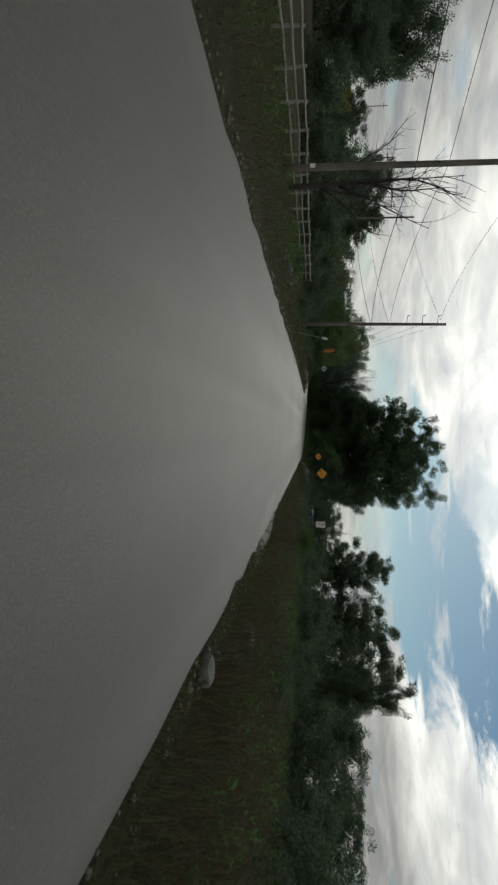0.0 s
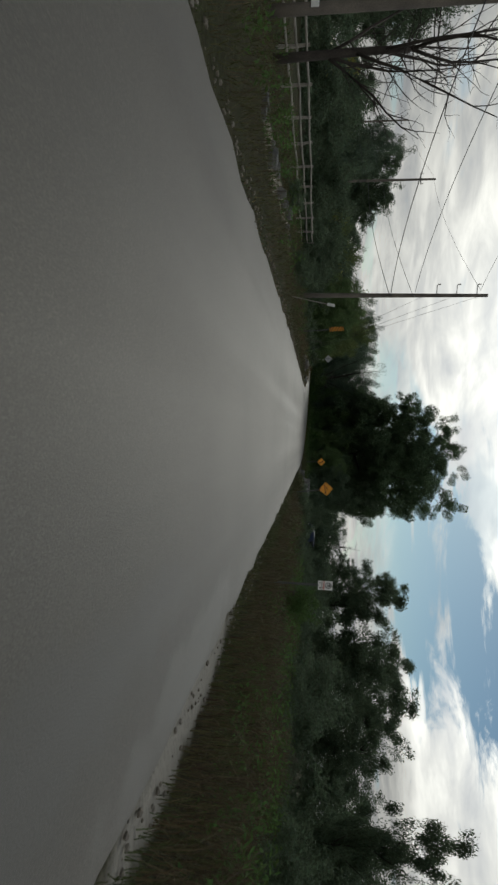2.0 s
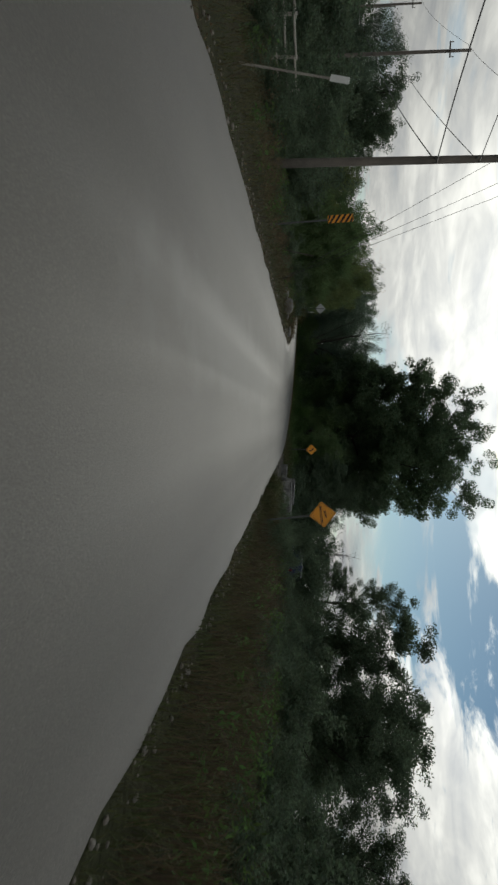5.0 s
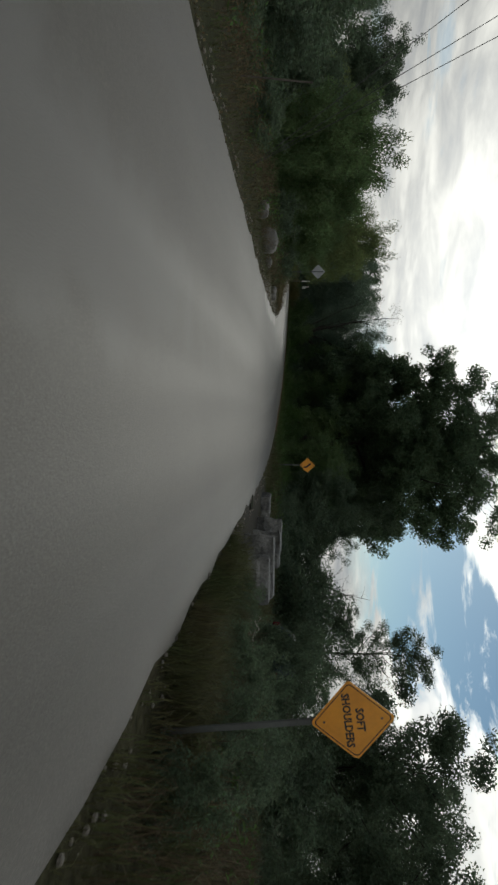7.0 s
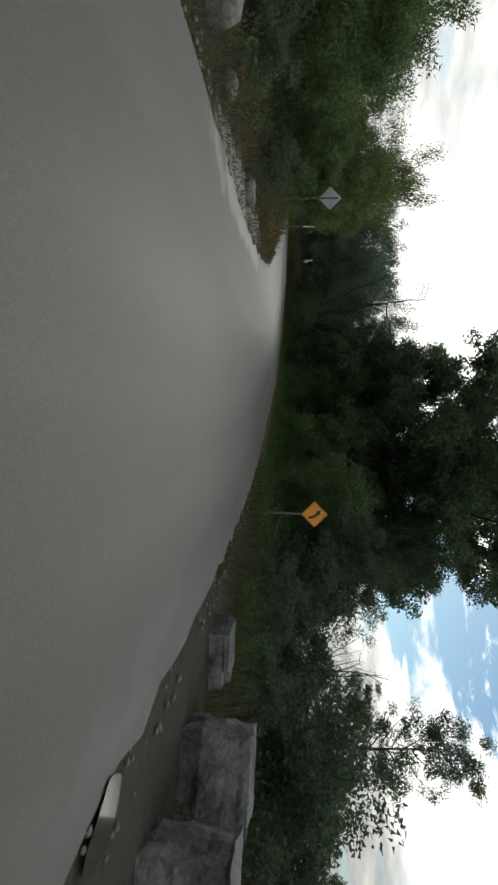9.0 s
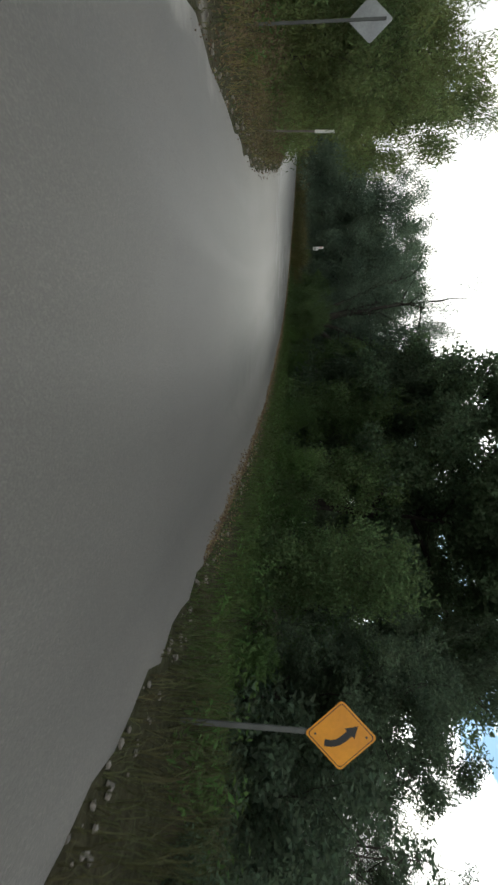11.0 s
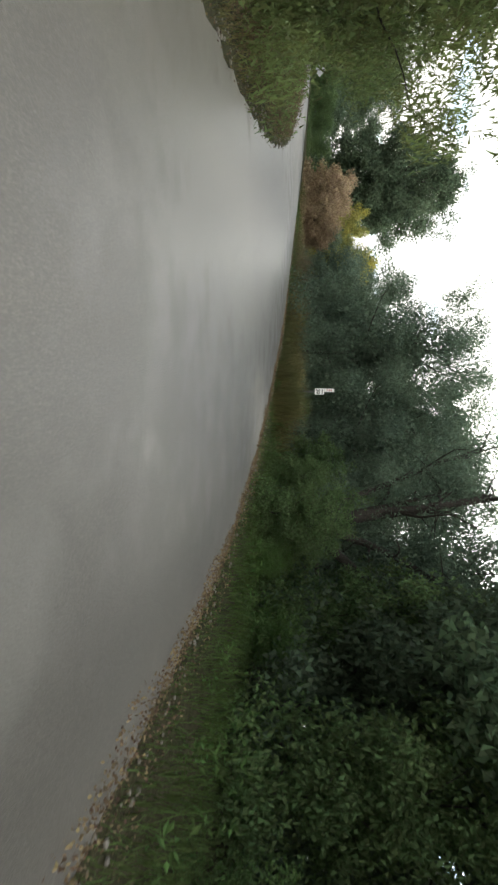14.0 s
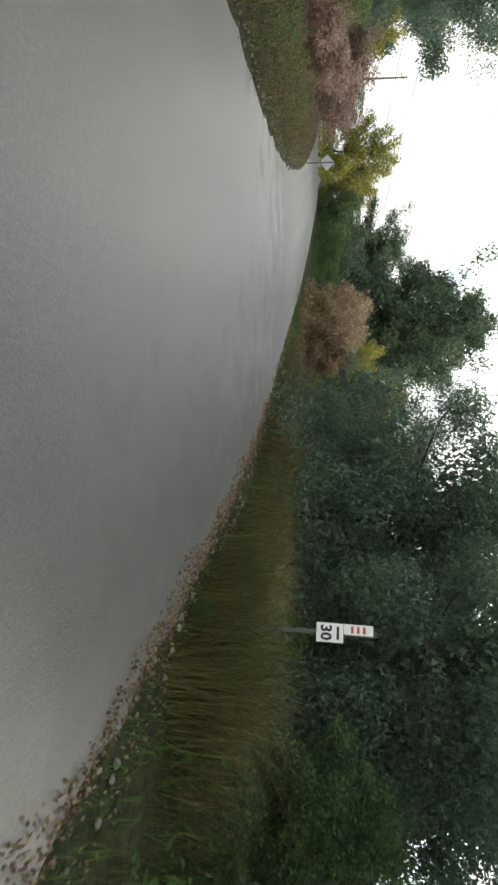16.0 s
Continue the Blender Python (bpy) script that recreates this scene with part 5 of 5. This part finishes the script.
# ---- boulders, blocks and branch pile ----
def block(x, y, sx, sy, sz, turn, seed, label, mat=STONE, jag=0.05, tilt=0.0):
    """A quarried block with broken faces."""
    rng = np.random.default_rng(seed)
    bm = bmesh.new()
    bmesh.ops.create_cube(bm, size=1)
    flat = mat is STONE
    bmesh.ops.subdivide_edges(bm, edges=bm.edges[:], cuts=11 if flat and sx > 0.9 else 6, use_grid_fill=True)
    for v in bm.verts:
        p = v.co.copy()
        q = Vector((p.x * sx, p.y * sy, (p.z + 0.5) * sz))
        out = Vector([c if abs(c) > 0.49 else 0 for c in p]) * 2
        sides = sum(abs(c) > 0.49 for c in p)
        o = Vector((seed * 3.1, seed * 1.7, 0))
        if flat:  # broken sides in ledges, a fairly even top, chipped arrises
            ledge = noise.cell(Vector((q.x * 2.2, q.y * 2.2, q.z * 3.5)) + o)
            n = 0.8 * noise.noise(q * 1.4 + o) + 0.6 * noise.noise(q * 4.5 + o) + 0.5 * ledge
            chip = 0.02 + 0.10 * max(noise.noise(q * 3.2 + o * 2), 0)
            side = Vector((out.x, out.y, 0)) * (jag * n * 1.5)
            q += side + Vector((0, 0, out.z * 0.02 * noise.noise(q * 2.5 + o) + 0.03 * p.x * math.sin(seed)))
            q -= out * (chip * 0.5 if sides > 1 else 0)
            q.x *= 1 - 0.06 * (p.z + 0.5)
            q.y *= 1 - 0.06 * (p.z + 0.5)
        else:
            c = Vector((0, 0, sz * 0.5))
            ball = p.normalized() * 0.58
            q = Vector((ball.x * sx, ball.y * sy, (ball.z + 0.5) * sz)).lerp(q, 0.35)
            q += (q - c).normalized() * jag * (0.8 * noise.noise(q * 2.3 + o) + 0.4 * noise.noise(q * 6 + o))
        v.co = q
    bm.verts.index_update()
    b = Build()
    b.add([tuple(v.co) for v in bm.verts], [[v.index for v in f.verts] for f in bm.faces])
    bm.free()
    ob = new("stone_block" if mat is STONE else "boulder", b.mesh("stone_block", mat))
    ob.matrix_basis = pose(x, y, ground_z(x, y) - 0.06, tilt, 0, turn)
    return tagged(ob, label, "stone", "stones beside the road")


for x, y, sx, sy, sz, a, s in ((3.68, 53.5, 1.12, 0.95, 0.85, -10, 1), (3.9, 55.45, 1.75, 1.05, 0.9, -12, 2), (4.05, 58.1, 1.18, 0.95, 0.92, -15, 3), (4.0, 60.1, 1.2, 1.0, 0.94, -20, 4)):
    block(x, y, sx, sy, sz, a, s, "large squared grey limestone block beside the road")
block(3.3, 62.3, 1.0, 0.7, 0.42, 10, 5, "low flat limestone slab at the road's edge")
block(5.3, 54.9, 0.6, 0.5, 0.5, 30, 6, "broken limestone lump behind the blocks")
for x, y, sx, sy, sz, a, s in ((-6.9, 61.3, 0.85, 0.75, 0.62, 10, 7), (-6.6, 63.2, 0.4, 0.35, 0.25, 60, 8), (-6.1, 66.6, 0.6, 0.5, 0.3, 20, 9), (3.1, 7.15, 0.34, 0.3, 0.2, 20, 10), (3.3, 7.7, 0.26, 0.22, 0.17, 40, 11), (3.0, 7.5, 0.16, 0.14, 0.1, 90, 14), (3.4, 8.3, 0.2, 0.15, 0.12, 10, 15), (4.25, 11.6, 0.7, 0.5, 0.3, 70, 12)):
    block(x, y, sx, sy, sz, a, s, "rounded grey field boulder in the grass", BOULDER, 0.09)
block(-7.1, 58.7, 0.5, 0.42, 0.36, 25, 13, "broken grey boulder by the ditch", BOULDER, 0.12)
for i in range(14):
    x, y = -8.2 - 0.16 * i - 0.6 * math.sin(i * 2.3), 24.5 + 1.0 * i + 0.5 * math.sin(i * 5.1)
    k = 0.22 + 0.16 * (i * 7 % 5) / 4
    block(x, y, k * 1.5, k, 0.16 + 0.1 * (i % 3), 67 * i, 30 + i, "pale broken stone half sunk in the ditch", STONE, 0.06)

pile = thing("branch_pile", "heap of bleached dry sticks beside the blocks", "branches", pose(4.7, 53.2, ground_z(4.7, 53.2) + 0.08))
rng = np.random.default_rng(5)
for i in range(34):
    b = Build()
    x, y, a = rng.normal(0, 0.35), rng.normal(0, 0.25), rng.uniform(-0.6, 0.6)
    ln, z = rng.uniform(0.4, 0.9), 0.05 + 0.5 * rng.random() ** 1.5
    b.tube([(x - ln * math.cos(a) / 2, y - ln * math.sin(a) / 2, z * 0.6), (x, y, z), (x + ln * math.cos(a) / 2, y + ln * math.sin(a) / 2, max(z * 0.7 + rng.normal(0, 0.08), 0.02))],
           [0.018, 0.016, 0.008], 5)
    part("stick", b, RAILWOOD, pile)


# ---- parked car ----
def parked_car(x, y, turn):
    t = thing("parked_car", "dark blue hatchback parked beyond the stone blocks", "car", pose(x, y, ground_z(x, y), 0, 0, turn))
    # sections from the tail forward: y, half width at sill, belt and roof, heights of sill, belt and roof
    secs = [(0.00, 0.80, 0.84, 0.60, 0.42, 0.95, 1.00), (0.10, 0.86, 0.89, 0.62, 0.30, 0.98, 1.16), (0.45, 0.88, 0.91, 0.60, 0.26, 0.99, 1.50), (1.2, 0.89, 0.91, 0.62, 0.25, 0.97, 1.56),
            (2.2, 0.89, 0.91, 0.62, 0.25, 0.94, 1.53), (2.9, 0.89, 0.90, 0.62, 0.25, 0.92, 1.25), (3.3, 0.89, 0.89, 0.70, 0.25, 0.90, 0.98), (4.0, 0.86, 0.86, 0.66, 0.27, 0.80, 0.85), (4.25, 0.74, 0.74, 0.5, 0.36, 0.62, 0.66)]
    b = Build()
    v = []
    for q, ws, wb, wr, zs, zb, zr in secs:
        v += [(-ws, q, zs), (-wb, q, (zs + zb) / 2), (-wb * 0.98, q, zb), (-wr, q, zr), (wr, q, zr), (wb * 0.98, q, zb), (wb, q, (zs + zb) / 2), (ws, q, zs)]
    n = len(secs)
    b.add(v, [[i * 8 + k, i * 8 + (k + 1) % 8, (i + 1) * 8 + (k + 1) % 8, (i + 1) * 8 + k] for i in range(n - 1) for k in range(8)] + [list(range(8))[::-1], [(n - 1) * 8 + k for k in range(8)]])
    part("body", rounded(b, 0.035, 2), CARPAINT, t, smooth=True)
    b = Build()
    b.add([(-0.60, 0.085, 1.03), (0.60, 0.085, 1.03), (0.53, 0.40, 1.44), (-0.53, 0.40, 1.44), (-0.60, 0.115, 1.01), (0.60, 0.115, 1.01), (0.53, 0.43, 1.42), (-0.53, 0.43, 1.42)],
          [[0, 1, 2, 3], [7, 6, 5, 4], [0, 4, 5, 1], [1, 5, 6, 2], [2, 6, 7, 3], [3, 7, 4, 0]])
    part("rear_window", b, CARGLASS, t, "dark tinted glass")
    for s in (-1, 1):
        b = Build()
        b.add([(s * 0.885, 0.6, 1.02), (s * 0.885, 2.75, 0.97), (s * 0.70, 2.35, 1.42), (s * 0.70, 0.75, 1.44), (s * 0.905, 0.6, 1.02), (s * 0.905, 2.75, 0.97), (s * 0.72, 2.35, 1.43), (s * 0.72, 0.75, 1.45)],
              [[0, 1, 2, 3], [7, 6, 5, 4], [0, 4, 5, 1], [1, 5, 6, 2], [2, 6, 7, 3], [3, 7, 4, 0]])
        part("side_window", b, CARGLASS, t, "dark tinted glass")
        b = Build()
        b.box(s * 0.83 - 0.09, s * 0.83 + 0.05, -0.015, 0.12, 0.74, 0.98)
        part("tail_lamp", rounded(b, 0.02), TAIL, t, "red lamp lens")
        for q in (0.75, 3.35):
            b = Build()
            b.tube([(s * 0.70, q, 0.31), (s * 0.72, q, 0.31), (s * 0.89, q, 0.31), (s * 0.91, q, 0.31)], [0.28, 0.32, 0.32, 0.28], 20)
            wheel = part("wheel", b, RUBBER, t, "black tyre", True)
            b = Build()
            b.tube([(s * 0.905, q, 0.31), (s * 0.92, q, 0.31)], [0.20, 0.18], 16)
            part("rim", b, ALU, wheel, "grey rim")
    b = Build()
    b.box(-0.86, 0.86, -0.05, 0.08, 0.36, 0.60)
    part("bumper", rounded(b, 0.04, 2), CARPAINT, t, smooth=True)
    b = Build()
    b.box(-0.68, -0.18, -0.035, 0.02, 0.90, 1.02)
    plate = part("number_plate", rounded(b, 0.008), WHITE, t, "white plate with dark bars")
    for k in range(4):
        b = Build()
        b.box(-0.62 + 0.11 * k, -0.55 + 0.11 * k, -0.038, -0.034, 0.93, 0.99)
        part("bar", b, INK, plate)


parked_car(7.75, 59.05, -32)

# a puddle in the broken edge of the road
b = Build()
ring = [(0.2 * math.cos(a) * (1 + 0.2 * math.sin(3 * a + 1)), 0.38 * math.sin(a) * (1 + 0.15 * math.sin(2 * a)), 0) for a in np.arange(0, 6.28, 0.2)]
b.add([(0, 0, 0)] + ring, [[0, i + 1, (i + 1) % len(ring) + 1] for i in range(len(ring))])
ob = new("puddle", b.mesh("puddle", PUDDLE, True))
ob.matrix_basis = pose(2.35, 56.9, -0.018, 0, 0, 20)
tagged(ob, "small dark puddle in the broken road edge", "puddle")
